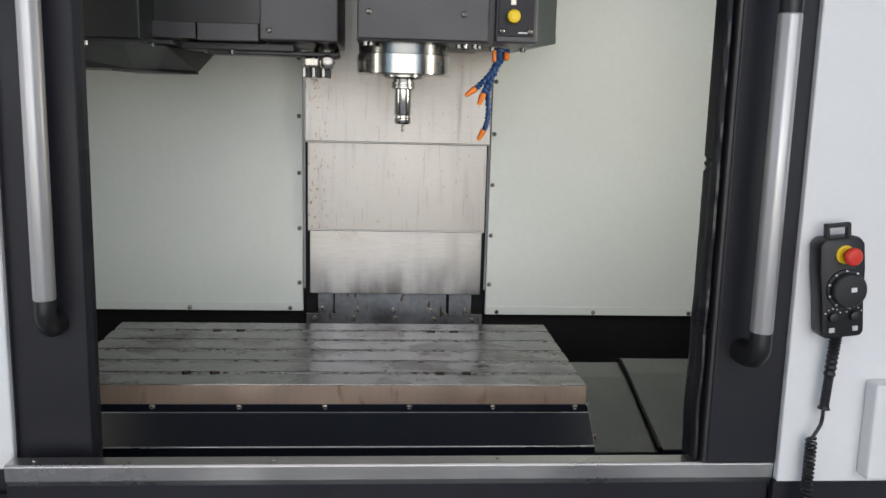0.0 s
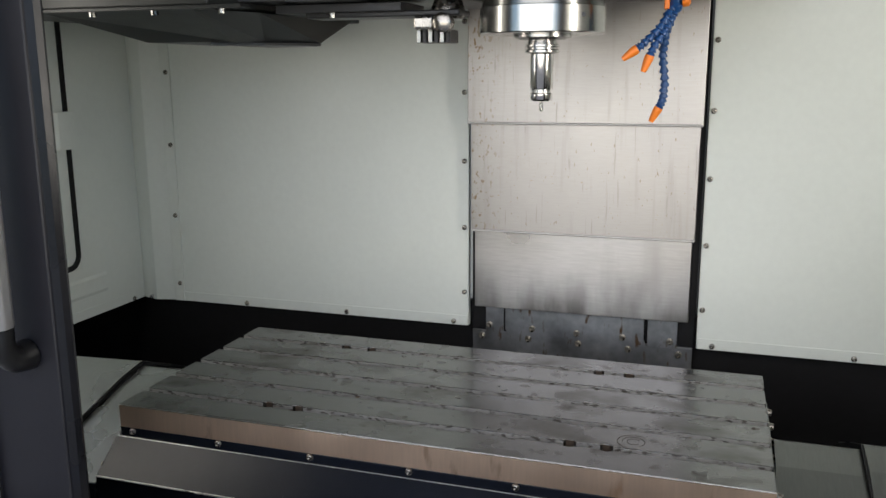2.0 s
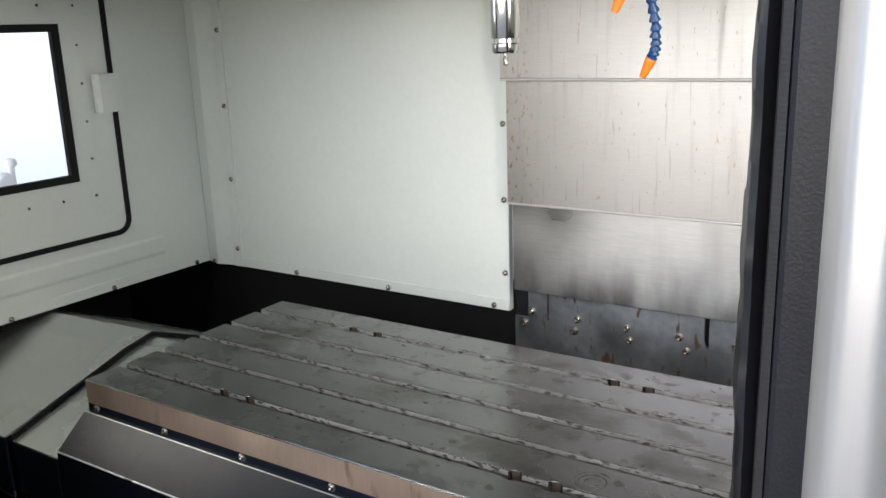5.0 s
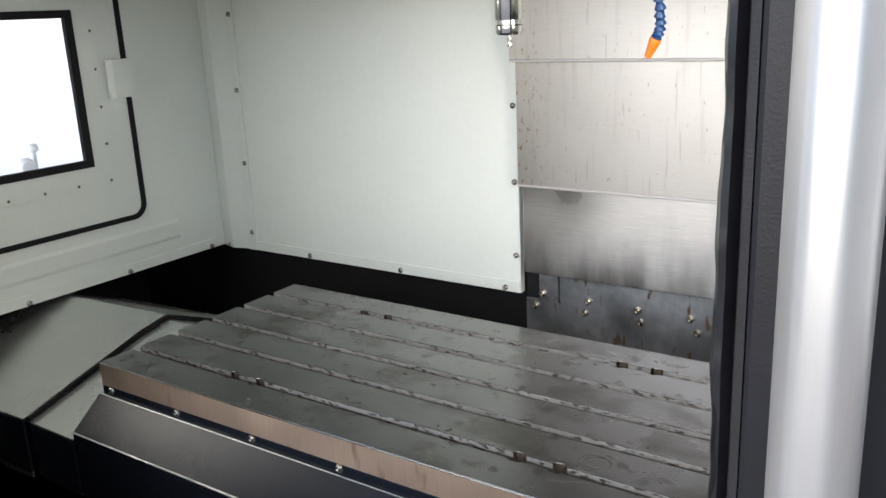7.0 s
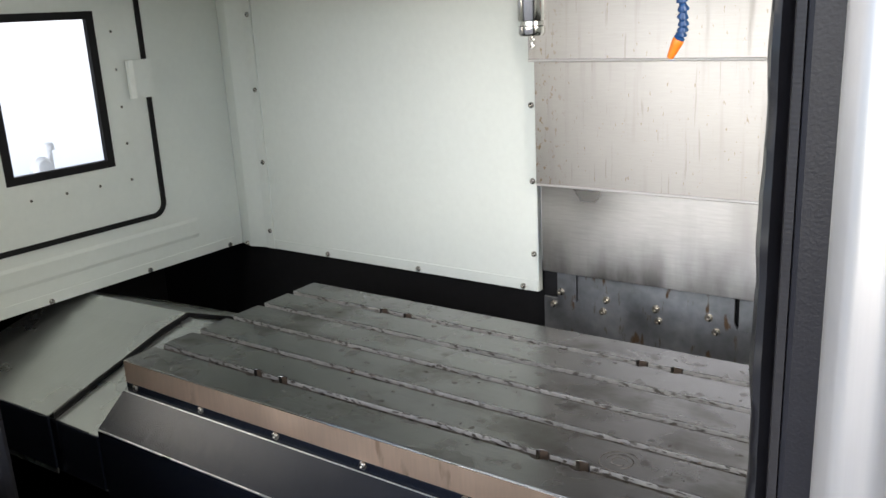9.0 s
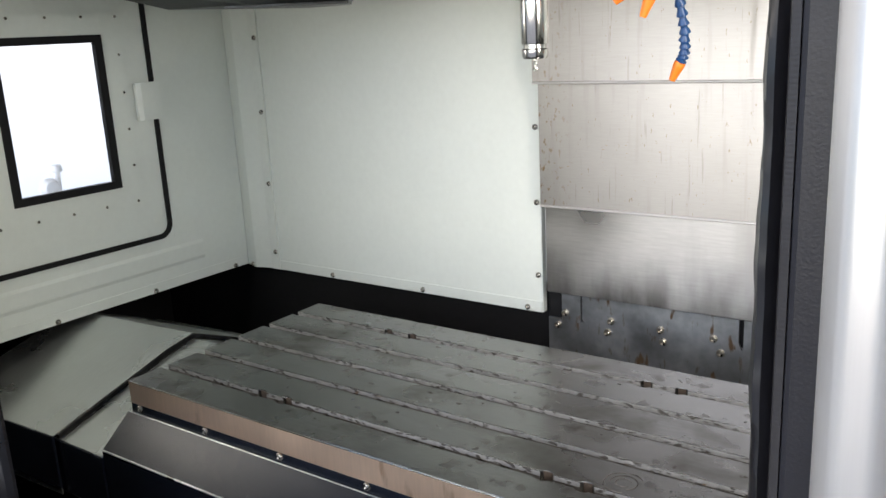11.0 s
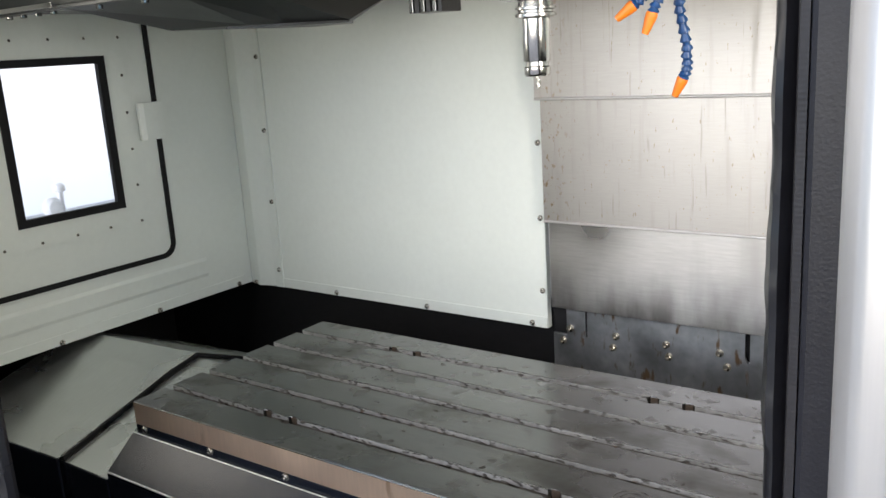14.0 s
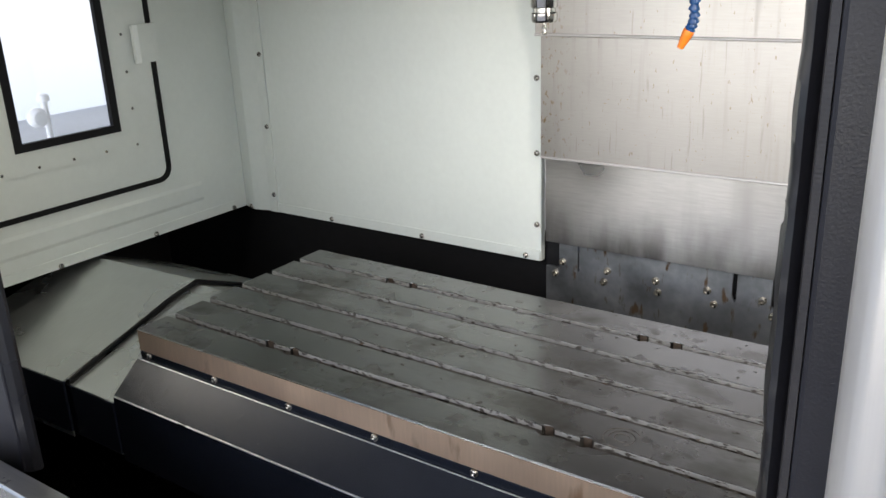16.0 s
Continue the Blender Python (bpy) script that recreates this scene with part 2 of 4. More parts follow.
def box(x0, y0, z0, x1, y1, z1, bevel=0.0, bm=None, seg=2):
    own = bm is None
    bm = bm or bmesh.new()
    b2 = bmesh.new()
    vs = [b2.verts.new((x, y, z)) for x in (x0, x1) for y in (y0, y1) for z in (z0, z1)]
    for f in ((0, 1, 3, 2), (4, 6, 7, 5), (0, 4, 5, 1), (2, 3, 7, 6), (0, 2, 6, 4), (1, 5, 7, 3)):
        b2.faces.new([vs[i] for i in f])
    if bevel:
        bmesh.ops.bevel(b2, geom=b2.edges[:], offset=bevel, segments=seg, affect="EDGES", profile=0.5)
    return absorb(bm, b2)


def absorb(bm, b2, m=None):
    me = bpy.data.meshes.new("tmp")
    if m is not None:
        bmesh.ops.transform(b2, matrix=m, verts=b2.verts[:])
    b2.to_mesh(me)
    b2.free()
    bm.from_mesh(me)
    bpy.data.meshes.remove(me)
    return bm


def prism(points, a0, a1, axis="x", bevel=0.0, bm=None):
    """A closed outline extruded along an axis. For x the outline is (y, z), for y (x, z), for z (x, y)."""
    bm = bm or bmesh.new()
    b2 = bmesh.new()
    put = {"x": lambda a, p: (a, p[0], p[1]), "y": lambda a, p: (p[0], a, p[1]), "z": lambda a, p: (p[0], p[1], a)}[axis]
    lo = [b2.verts.new(put(a0, p)) for p in points]
    hi = [b2.verts.new(put(a1, p)) for p in points]
    k = len(points)
    for i in range(k):
        b2.faces.new((lo[i], lo[(i + 1) % k], hi[(i + 1) % k], hi[i]))
    b2.faces.new(lo[::-1])
    b2.faces.new(hi)
    bmesh.ops.recalc_face_normals(b2, faces=b2.faces[:])
    if bevel:
        bmesh.ops.bevel(b2, geom=b2.edges[:], offset=bevel, segments=2, affect="EDGES", profile=0.5)
    return absorb(bm, b2)


def lathe(profile, segs=40, bm=None, m=None):
    """Turned body about z from (radius, z) pairs."""
    bm = bm or bmesh.new()
    b2 = bmesh.new()
    rings = []
    for r, z in profile:
        rings.append([b2.verts.new((r * math.cos(2 * math.pi * i / segs), r * math.sin(2 * math.pi * i / segs), z)) for i in range(segs)])
    for a, b in zip(rings, rings[1:]):
        for i in range(segs):
            b2.faces.new((a[i], a[(i + 1) % segs], b[(i + 1) % segs], b[i]))
    b2.faces.new(rings[0][::-1])
    b2.faces.new(rings[-1])
    bmesh.ops.recalc_face_normals(b2, faces=b2.faces[:])
    return absorb(bm, b2, m)


def tube(path, radius, segs=10, bm=None, radii=None):
    """Round tube along a list of points."""
    bm = bm or bmesh.new()
    b2 = bmesh.new()
    pts = [Vector(p) for p in path]
    rings = []
    for i, p in enumerate(pts):
        d = (pts[min(i + 1, len(pts) - 1)] - pts[max(i - 1, 0)]).normalized()
        u = d.orthogonal() if i == 0 else (u_last - d * u_last.dot(d))
        u.normalize()
        u_last = u
        v = d.cross(u)
        r = radii[i] if radii else radius
        rings.append([b2.verts.new(p + r * (math.cos(2 * math.pi * k / segs) * u + math.sin(2 * math.pi * k / segs) * v)) for k in range(segs)])
    for a, b in zip(rings, rings[1:]):
        for i in range(segs):
            b2.faces.new((a[i], a[(i + 1) % segs], b[(i + 1) % segs], b[i]))
    b2.faces.new(rings[0][::-1])
    b2.faces.new(rings[-1])
    bmesh.ops.recalc_face_normals(b2, faces=b2.faces[:])
    return absorb(bm, b2)


def curve_points(ctrl, n):
    """Smooth curve through control points."""
    ctrl = [Vector(c) for c in ctrl]
    c = [2 * ctrl[0] - ctrl[1], *ctrl, 2 * ctrl[-1] - ctrl[-2]]
    out = []
    for k in range(n):
        s = k / (n - 1) * (len(ctrl) - 1)
        i = min(int(s), len(ctrl) - 2)
        t = s - i
        p0, p1, p2, p3 = c[i], c[i + 1], c[i + 2], c[i + 3]
        out.append(0.5 * ((2 * p1) + (p2 - p0) * t + (2 * p0 - 5 * p1 + 4 * p2 - p3) * t * t + (3 * p1 - p0 - 3 * p2 + p3) * t ** 3))
    return out


def screw_mesh(r, h):
    """Dome head of a screw with a driver recess, its axis along z."""
    bm = lathe([(r, 0), (r, h * 0.35), (r * 0.86, h * 0.75), (r * 0.5, h), (r * 0.42, h), (r * 0.36, h * 0.6)], 12)
    me = bpy.data.meshes.new("screw")
    bm.to_mesh(me)
    bm.free()
    for p in me.polygons:
        p.use_smooth = True
    return me


def hex_mesh(r, h):
    bm = lathe([(r * 1.25, 0), (r * 1.25, h * 0.15), (r, h * 0.15), (r, h * 0.9), (r * 0.85, h), (r * 0.5, h), (r * 0.45, h * 0.6)], 12)
    me = bpy.data.meshes.new("bolt")
    bm.to_mesh(me)
    bm.free()
    return me


SCREW, SMALLSCREW, HEXBOLT = screw_mesh(0.0075, 0.006), screw_mesh(0.0040, 0.003), hex_mesh(0.0075, 0.010)
SCREW.materials.append(DARKBOLT)
SMALLSCREW.materials.append(DARKBOLT)
HEXBOLT.materials.append(BOLT)
BLACKHEX = hex_mesh(0.0075, 0.010)
BLACKHEX.materials.append(NOSEDARK)
FACE = {"-y": pose(0, 0, 0, 90, 0, 0), "+x": pose(0, 0, 0, 0, 90, 0), "-z": pose(0, 0, 0, 180, 0, 0), "+z": Matrix.Identity(4), "-x": pose(0, 0, 0, 0, -90, 0)}


def fasten(parent, mesh, places, face, name="screw"):
    for p in places:
        ob = new(name, mesh)
        ob.parent = parent
        ob.matrix_basis = Matrix.Translation(p) @ FACE[face] @ pose(0, 0, 0, 0, 0, random.uniform(0, 90))


def sheet(x0, y0, z0, x1, y1, z1, bevel=0.0015):
    return box(x0, y0, z0, x1, y1, z1, bevel, seg=1)


# ---------------------------------------------------------------- sizes of the machine
WALL_Y, WALL_X, WALL_Z = 1.195, 1.408, 0.922       # face of back wall, side walls, foot of the white walls
TOP = 2.35
TX0, TX1, TY0, TY1, TZ = -0.833, 0.464, 0.351, 0.926, 0.95   # work table
HEAD = 0.145                                       # lift of the spindle head
TIP = 1.41 + HEAD

# ---------------------------------------------------------------- workshop round the machine
tagged(part("floor", sheet(-6, -7, -0.06, 6, 5, 0.0), CONCRETE), "grey concrete workshop floor under the milling machine", "floor", kind="structure")
tagged(part("wall_rear", sheet(-6, 4.9, 0, 6, 5.1, 4.198), WARMGREY), "pale grey workshop wall behind the machine", "wall", kind="structure")

# roof out of view, added to keep zenith sky off apron and table
tagged(part("ceiling", sheet(-6, -3.0, 4.2, 6, 5.1, 4.3), WARMGREY), "unseen grey workshop roof added above the milling machine", "ceiling", kind="structure")
tagged(part("wall_shop_right", sheet(6.0, -3.0, 0, 6.2, 5.1, 4.2), WARMGREY), "pale grey workshop side wall", "wall", kind="structure")

# ---------------------------------------------------------------- enclosure walls
wall_back_left = tagged(part("wall_back_left", sheet(-1.262, WALL_Y, WALL_Z, -0.312, WALL_Y + 0.02, TOP), WHITE),
                        "white enamelled sheet-steel back panel with round screws", "wall panel", kind="structure")
part("bottom_flange", box(-1.258, WALL_Y - 0.004, WALL_Z + 0.001, -0.314, WALL_Y - 0.0005, WALL_Z + 0.030, 0.001), WHITE, wall_back_left)
fasten(wall_back_left, SCREW, [(x, WALL_Y - 0.004, 0.933) for x in (-1.026, -0.689, -0.355)], "-y")
fasten(wall_back_left, SCREW, [(-0.324, WALL_Y, z) for z in (1.02, 1.206, 1.391, 1.577, 1.763, 1.95)], "-y")
wall_back_right = tagged(part("wall_back_right", sheet(0.311, WALL_Y, WALL_Z - 0.008, WALL_X, WALL_Y + 0.02, TOP), WHITE),
                         "white enamelled sheet-steel back panel beside the column", "wall panel", kind="structure")
part("bottom_flange", box(0.313, WALL_Y - 0.004, WALL_Z - 0.007, WALL_X - 0.02, WALL_Y - 0.0005, WALL_Z + 0.022, 0.001), WHITE, wall_back_right)
fasten(wall_back_right, SCREW, [(x, WALL_Y - 0.004, 0.925) for x in (0.351, 0.69, 1.03)], "-y")
fasten(wall_back_right, SCREW, [(0.322, WALL_Y, z) for z in (1.02, 1.191, 1.363, 1.533, 1.705, 1.88)], "-y")

corner = tagged(part("corner_trim", prism([(-1.4076, 1.200), (-1.388, 1.190), (-1.345, 1.178), (-1.305, 1.189), (-1.2835, 1.194), (-1.2830, 1.1885), (-1.250, 1.1885), (-1.250, 1.1948), (-1.27, 1.1948), (-1.27, 1.214), (-1.4076, 1.214)], WALL_Z + 0.001, TOP, "z"), WHITE),
                "white folded corner strip between side and back wall", "trim", kind="structure")
fasten(corner, SCREW, [(-1.262, 1.1885, z) for z in (0.98, 1.197, 1.416, 1.634, 1.852)], "-y")
fasten(corner, SCREW, [(-1.365, 1.1815, 0.93)], "-y")

wall_left = tagged(part("wall_left", bmesh.new(), WHITE), "white enamelled side wall with an access door and window", "wall", kind="structure")
bm = bmesh.new()
# side wall with a real opening for the access door
for y0, z0, y1, z1 in ((-0.02, WALL_Z, 1.215, 1.071), (-0.02, 1.071, 0.165, 2.0), (0.931, 1.071, 1.215, 2.0), (-0.02, 2.0, 1.215, TOP)):
    box(-WALL_X - 0.02, y0, z0, -WALL_X, y1, z1, 0, bm)
bm.to_mesh(wall_left.data)
bm.free()
WEB = ((0.17, 1.076, 0.926, 1.995), (0.165, 1.071, 0.931, 2.0))
part("stiffening_fold", prism([(-WALL_X, 1.045), (-WALL_X + 0.003, 1.035), (-WALL_X + 0.003, 0.995), (-WALL_X, 0.985)], 0.02, 1.03, "y"), WHITE, wall_left)
part("bottom_flange", box(-WALL_X, 0.0, WALL_Z + 0.001, -WALL_X + 0.003, 1.17, WALL_Z + 0.030, 0.001), WHITE, wall_left)
fasten(wall_left, SCREW, [(-WALL_X + 0.003, y, 0.93) for y in (1.143, 0.839, 0.53, 0.22)], "+x")

# access door in the side wall, with a black gasket and a window
def rounded(y0, z0, y1, z1, r, n=6):
    pts = []
    for cy, cz, a0 in ((y1 - r, z1 - r, 0), (y0 + r, z1 - r, 90), (y0 + r, z0 + r, 180), (y1 - r, z0 + r, 270)):
        for k in range(n + 1):
            a = radians(a0 + 90 * k / n)
            pts.append((cy + r * math.cos(a), cz + r * math.sin(a)))
    return pts


def ring_prism(outer, inner, a0, a1):
    """Frame between two outlines of equal length, in the plane of a side wall."""
    bm = bmesh.new()
    k = len(outer)
    v = [[bm.verts.new((a, *p)) for p in o] for a in (a0, a1) for o in (outer, inner)]
    o0, i0, o1, i1 = v
    for i in range(k):
        j = (i + 1) % k
        bm.faces.new((o0[i], o0[j], i0[j], i0[i]))
        bm.faces.new((o1[i], i1[i], i1[j], o1[j]))
        bm.faces.new((o0[i], o1[i], o1[j], o0[j]))
        bm.faces.new((i0[i], i0[j], i1[j], i1[i]))
    bmesh.ops.recalc_face_normals(bm, faces=bm.faces[:])
    return bm


part("corner_web", ring_prism(rounded(*WEB[1], 0.0005), rounded(*WEB[0], 0.046), -WALL_X - 0.0195, -WALL_X - 0.0005), WHITE, wall_left)
door_1 = group_thing("door_1", "white steel access door with black gasket and small window", "door", kind="structure")
DY0, DY1, DZ0, DZ1 = 0.17, 0.926, 1.076, 1.995
WY0, WY1, WZ0, WZ1 = 0.485, 0.762, 1.262, 1.648
bm = bmesh.new()
for y0, z0, y1, z1 in ((DY0 + .012, DZ0 + .012, DY1 - .012, WZ0), (DY0 + .012, WZ1, DY1 - .012, DZ1 - .012), (DY0 + .012, WZ0, WY0, WZ1), (WY1, WZ0, DY1 - .012, WZ1)):
    box(-WALL_X - 0.02, y0, z0, -WALL_X - 0.002, y1, z1, 0, bm)
part("leaf", bm, WHITE, door_1)
part("gasket", ring_prism(rounded(DY0, DZ0, DY1, DZ1, 0.045), rounded(DY0 + .014, DZ0 + .014, DY1 - .014, DZ1 - .014, 0.032), -WALL_X - 0.015, -WALL_X + 0.004), BLACK, door_1, "black rubber gasket round the door")
part("window_plate", ring_prism([(WY0 - .08, WZ0 - .072), (WY1 + .076, WZ0 - .072), (WY1 + .076, WZ1 + .073), (WY0 - .08, WZ1 + .073)],
                                [(WY0, WZ0), (WY1, WZ0), (WY1, WZ1), (WY0, WZ1)], -WALL_X - 0.002, -WALL_X + 0.0015), WHITE, door_1)
window_1 = part("window_frame", ring_prism([(WY0 - .016, WZ0 - .014), (WY1 + .016, WZ0 - .014), (WY1 + .016, WZ1 + .014), (WY0 - .016, WZ1 + .014)],
                                           [(WY0 + .006, WZ0 + .006), (WY1 - .006, WZ0 + .006), (WY1 - .006, WZ1 - .006), (WY0 + .006, WZ1 - .006)], -WALL_X - 0.012, -WALL_X + 0.005), BLACK, door_1, "black window frame")
pane = part("pane", box(-WALL_X - 0.010, WY0, WZ0, -WALL_X - 0.005, WY1, WZ1), GLASS, door_1, "dusty glass pane")
pane.visible_shadow = False
fasten(door_1, SMALLSCREW, [(-WALL_X + 0.0015, y, WZ0 - 0.060) for y in (0.425, 0.525, 0.624, 0.723, 0.824)], "+x")
fasten(door_1, SMALLSCREW, [(-WALL_X + 0.0015, y, WZ1 + 0.060) for y in (0.428, 0.528, 0.628, 0.728, 0.829)], "+x")
fasten(door_1, SMALLSCREW, [(-WALL_X + 0.0015, 0.826, z) for z in (1.304, 1.405, 1.506, 1.607)], "+x")
latch = tagged(part("door_latch", prism([(0.855, -WALL_X + 0.004), (0.857, -WALL_X + 0.013), (0.869, -WALL_X + 0.019), (0.93, -WALL_X + 0.019), (0.932, -WALL_X + 0.002)], 0, 1, "z"), WHITE),
               "white metal keeper clip over the door edge", "latch", kind="structure")
for v in latch.data.vertices:
    v.co = (v.co.y, v.co.x, 1.424 + 0.104 * v.co.z)
latch.data.update()

# daylight beyond the window, and a pipe valve standing outside in the yard
tagged(part("backdrop", box(-9.02, -6, -0.05, -9.0, 14, 9), DAY), "bright hazy daylight beyond the side window", "backdrop", kind="structure")
tagged(part("ground", sheet(-9.0, -7, -0.055, -6.0, 14, -0.005), CONCRETE), "pale concrete yard outside the side window", "ground", kind="structure")
valve = group_thing("pipe_valve", "grey upright pipe with a round hand valve in the yard", "valve")
VX, VY = -4.6, 2.42
part("pipe", tube([(VX, VY, 0.03), (VX, VY, 0.86)], 0.02, 14), BLUEGREY, valve)
part("pipe_cap", lathe([(0.035, 0.86), (0.04, 0.87), (0.035, 0.90), (0.02, 0.91)], 16, m=Matrix.Translation((VX, VY, 0))), BLUEGREY, valve)
part("valve_wheel", lathe([(0.062, 0), (0.065, 0.03), (0.045, 0.06), (0.02, 0.065)], 24, m=Matrix.Translation((VX + 0.02, VY - 0.085, 0.77)) @ FACE["+x"]), BLUEGREY, valve, "round grey valve body")
part("pipe_foot", lathe([(0.10, -0.004), (0.10, 0.02), (0.04, 0.03)], 16, m=Matrix.Translation((VX, VY, 0))), BLUEGREY, valve)

wall_right = tagged(part("wall_right", sheet(WALL_X, -0.02, WALL_Z, WALL_X + 0.02, 1.215, TOP), WHITE), "white enamelled side wall of the enclosure", "wall", kind="structure")
for nm, x0, x1, yy in (("wall_front_left", -1.95, -0.742, -0.075), ("wall_front_right", 0.722, 1.95, -0.15)):
    s = -1 if x0 < 0 else 1
    edge = x1 if x0 < 0 else x0
    bm = box(x0, yy, 0.925, x1, yy + 0.02, TOP, 0.004)
    tagged(part(nm, bm, WHITE_OUT), "smooth white enamelled front panel of the machine", "wall", kind="structure")
    tagged(part("wall_front_return", box(edge - (0.02 if s < 0 else 0), yy + 0.02, 0.925, edge + (0 if s < 0 else 0.02), yy + 0.12, TOP, 0.001), HEADGREY), "grey return edge of the front panel", "trim", kind="structure")
    tagged(part("kick_panel", box(x0, yy + 0.012, 0.02, x1, yy + 0.032, 0.921, 0.003), DARK), "dark grey lower front panel", "panel", kind="structure")
tagged(part("wall_inner_left", sheet(-WALL_X, 0.03, WALL_Z, -0.78, 0.05, TOP), WHITE), "white inner face of the front wall", "wall", kind="structure")
tagged(part("wall_inner_right", sheet(0.80, 0.03, WALL_Z, WALL_X, 0.05, TOP), WHITE), "white inner face of the front wall", "wall", kind="structure")

# black lower tub
for nm, b in (("tub_back", (-1.9, 1.225, 0.30, 1.9, 1.245, 0.99)), ("tub_left", (-1.9, -0.05, 0.30, -1.88, 1.225, 0.99)), ("tub_right", (1.88, -0.05, 0.30, 1.9, 1.225, 0.99)),
              ("tub_floor", (-1.9, -0.05, 0.28, 1.9, 1.245, 0.30)), ("tub_front", (-1.9, -0.085, 0.30, 1.9, -0.07, 0.88)),
              ("tub_lid_left", (-1.88, -0.04, 0.93, -1.43, 1.22, 0.95)), ("tub_lid_right", (1.43, -0.04, 0.93, 1.88, 1.22, 0.95))):
    tagged(part(nm, sheet(*b), BLACK), "black painted steel chip tub", "tub", kind="structure")

# ---------------------------------------------------------------- column way cover and base plate
column_cover = group_thing("column_way_cover", "brushed steel telescopic way cover on the column", "way cover")
Z1, Z2, ZB = TIP - 0.058, TIP - 0.349, 0.989
def cover_panel(x0, x1, y, z0, z1, mat, lip):
    bm = prism([(y, z0), (y, z1), (y + 0.03, z1), (y + 0.03, z0)], x0, x1, "x", 0.0015)
    p = part("panel", bm, mat, column_cover)
    if lip:
        part("lip", tube([(x0 + 0.001, y - 0.0008, z0 + 0.002), (x1 - 0.001, y - 0.0008, z0 + 0.002)], 0.0032, 10), ALU, p, "rolled bright lower edge", True)
cover_panel(-0.299, 0.300, 1.140, Z1, TOP, COVER, True)
cover_panel(-0.293, 0.294, 1.156, Z2, Z1 + 0.04, COVER, True)
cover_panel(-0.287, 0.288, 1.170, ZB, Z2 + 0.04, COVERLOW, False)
tagged(part("column", sheet(-0.305, 1.212, 0.30, 0.305, 1.60, TOP + 0.3), BLACK), "black machine column behind the way cover", "column", kind="structure")
base = group_thing("column_base_plate", "stained grey steel base plates with domed bolts", "bracket")
part("lower_plate", box(-0.302, 1.203, 0.80, 0.302, 1.2115, 0.911, 0.001), PLATE, base)
part("upper_plate", prism([(-0.195, 0.909), (-0.205, 0.920), (-0.205, 0.992), (0.175, 0.992), (0.175, 0.925), (0.182, 0.909)], 1.196, 1.2025, "y"), PLATE, base)
part("side_tab", box(-0.262, 1.198, 0.909, -0.210, 1.2045, 1.0, 0.001), PLATE, base)
part("side_tab", box(0.185, 1.198, 0.905, 0.262, 1.2045, 1.0, 0.001), PLATE, base)
fasten(base, HEXBOLT, [(-0.251, 1.198, 0.931), (-0.128, 1.196, 0.929), (-0.004, 1.196, 0.927), (0.12, 1.196, 0.927), (0.244, 1.198, 0.926),
                       (-0.274, 1.203, 0.895), (-0.14, 1.203, 0.896), (0.0, 1.203, 0.896), (0.135, 1.203, 0.893), (0.267, 1.203, 0.890)], "-y", "bolt")

# ---------------------------------------------------------------- spindle head
head = group_thing("spindle_head", "dark grey enamelled milling head with a steel spindle nose", "milling head")
HB = 1.637 + HEAD
part("housing", prism([(0.475, HB), (0.475, HB + 0.62), (1.139, HB + 0.62), (1.139, HB + 0.10), (0.93, HB + 0.004), (0.90, HB)], -0.116, 0.205, "x", 0.004), HEADGREY, head)
part("bottom_rim", box(-0.117, 0.474, HB - 0.004, 0.206, 0.90, HB - 0.0005, 0.001), BLACKPLASTIC, head)
part("groove", box(0.2052, 0.500, HB, 0.2215, 1.0, HB + 0.6), BLACKPLASTIC, head)
side = part("side_box", prism([(0.478, HB), (0.478, HB + 0.6), (0.90, HB + 0.6), (0.90, HB)], 0.222, 0.326, "x", 0.005), HEADGREY, head)
part("flared_panel", prism([(0.327, 0.695), (0.455, 0.905), (0.455, 0.925), (0.327, 0.925)], HB + 0.03, HB + 0.58, "z", 0.002), HAMMER, head, "hammered green-grey flared side panel")
bm = bmesh.new()
vs = [bm.verts.new(c) for c in ((0.327, 0.693, HB + 0.001), (0.456, 0.906, HB + 0.031), (0.456, 0.93, HB + 0.031), (0.327, 0.93, HB + 0.001),
                                (0.327, 0.693, HB + 0.04), (0.456, 0.906, HB + 0.06), (0.456, 0.93, HB + 0.06), (0.327, 0.93, HB + 0.04))]
for f in ((3, 2, 1, 0), (4, 5, 6, 7), (0, 1, 5, 4), (1, 2, 6, 5), (2, 3, 7, 6), (3, 0, 4, 7)):
    bm.faces.new([vs[i] for i in f])
part("flared_foot", bm, HAMMER, head)
plate = part("button_plate", box(0.227, 0.4735, HB + 0.016, 0.316, 0.4775, HB + 0.16, 0.0015), DARK, head)
NY = Matrix.Translation((0.262, 0.4735, HB + 0.062)) @ FACE["-y"]
part("stop_button", lathe([(0.010, 0), (0.010, 0.010), (0.0145, 0.012), (0.0165, 0.017), (0.016, 0.023), (0.0135, 0.0265), (0.0105, 0.0258), (0.009, 0.0272)], 28, m=NY), YELLOW, head, "round yellow push button", True)
part("button_tag", box(0.257, 0.4725, HB + 0.091, 0.269, 0.4733, HB + 0.104), BOLT, head, "small pale label plate")
part("printed_line", box(0.277, 0.4728, HB + 0.023, 0.302, 0.4734, HB + 0.0265), PALE, head)
fasten(head, SCREW, [(0.237, 0.4735, HB + 0.028), (0.306, 0.4735, HB + 0.028), (-0.088, 0.475, HB + 0.064), (0.143, 0.475, HB + 0.064)], "-y")
fasten(head, BLACKHEX, [(x, 0.52, HB - 0.004) for x in (-0.098, -0.08, 0.02, 0.135, 0.15, 0.175, 0.19)] + [(x, 0.60, HB - 0.004) for x in (0.16, 0.23, 0.31)], "-z", "bolt")
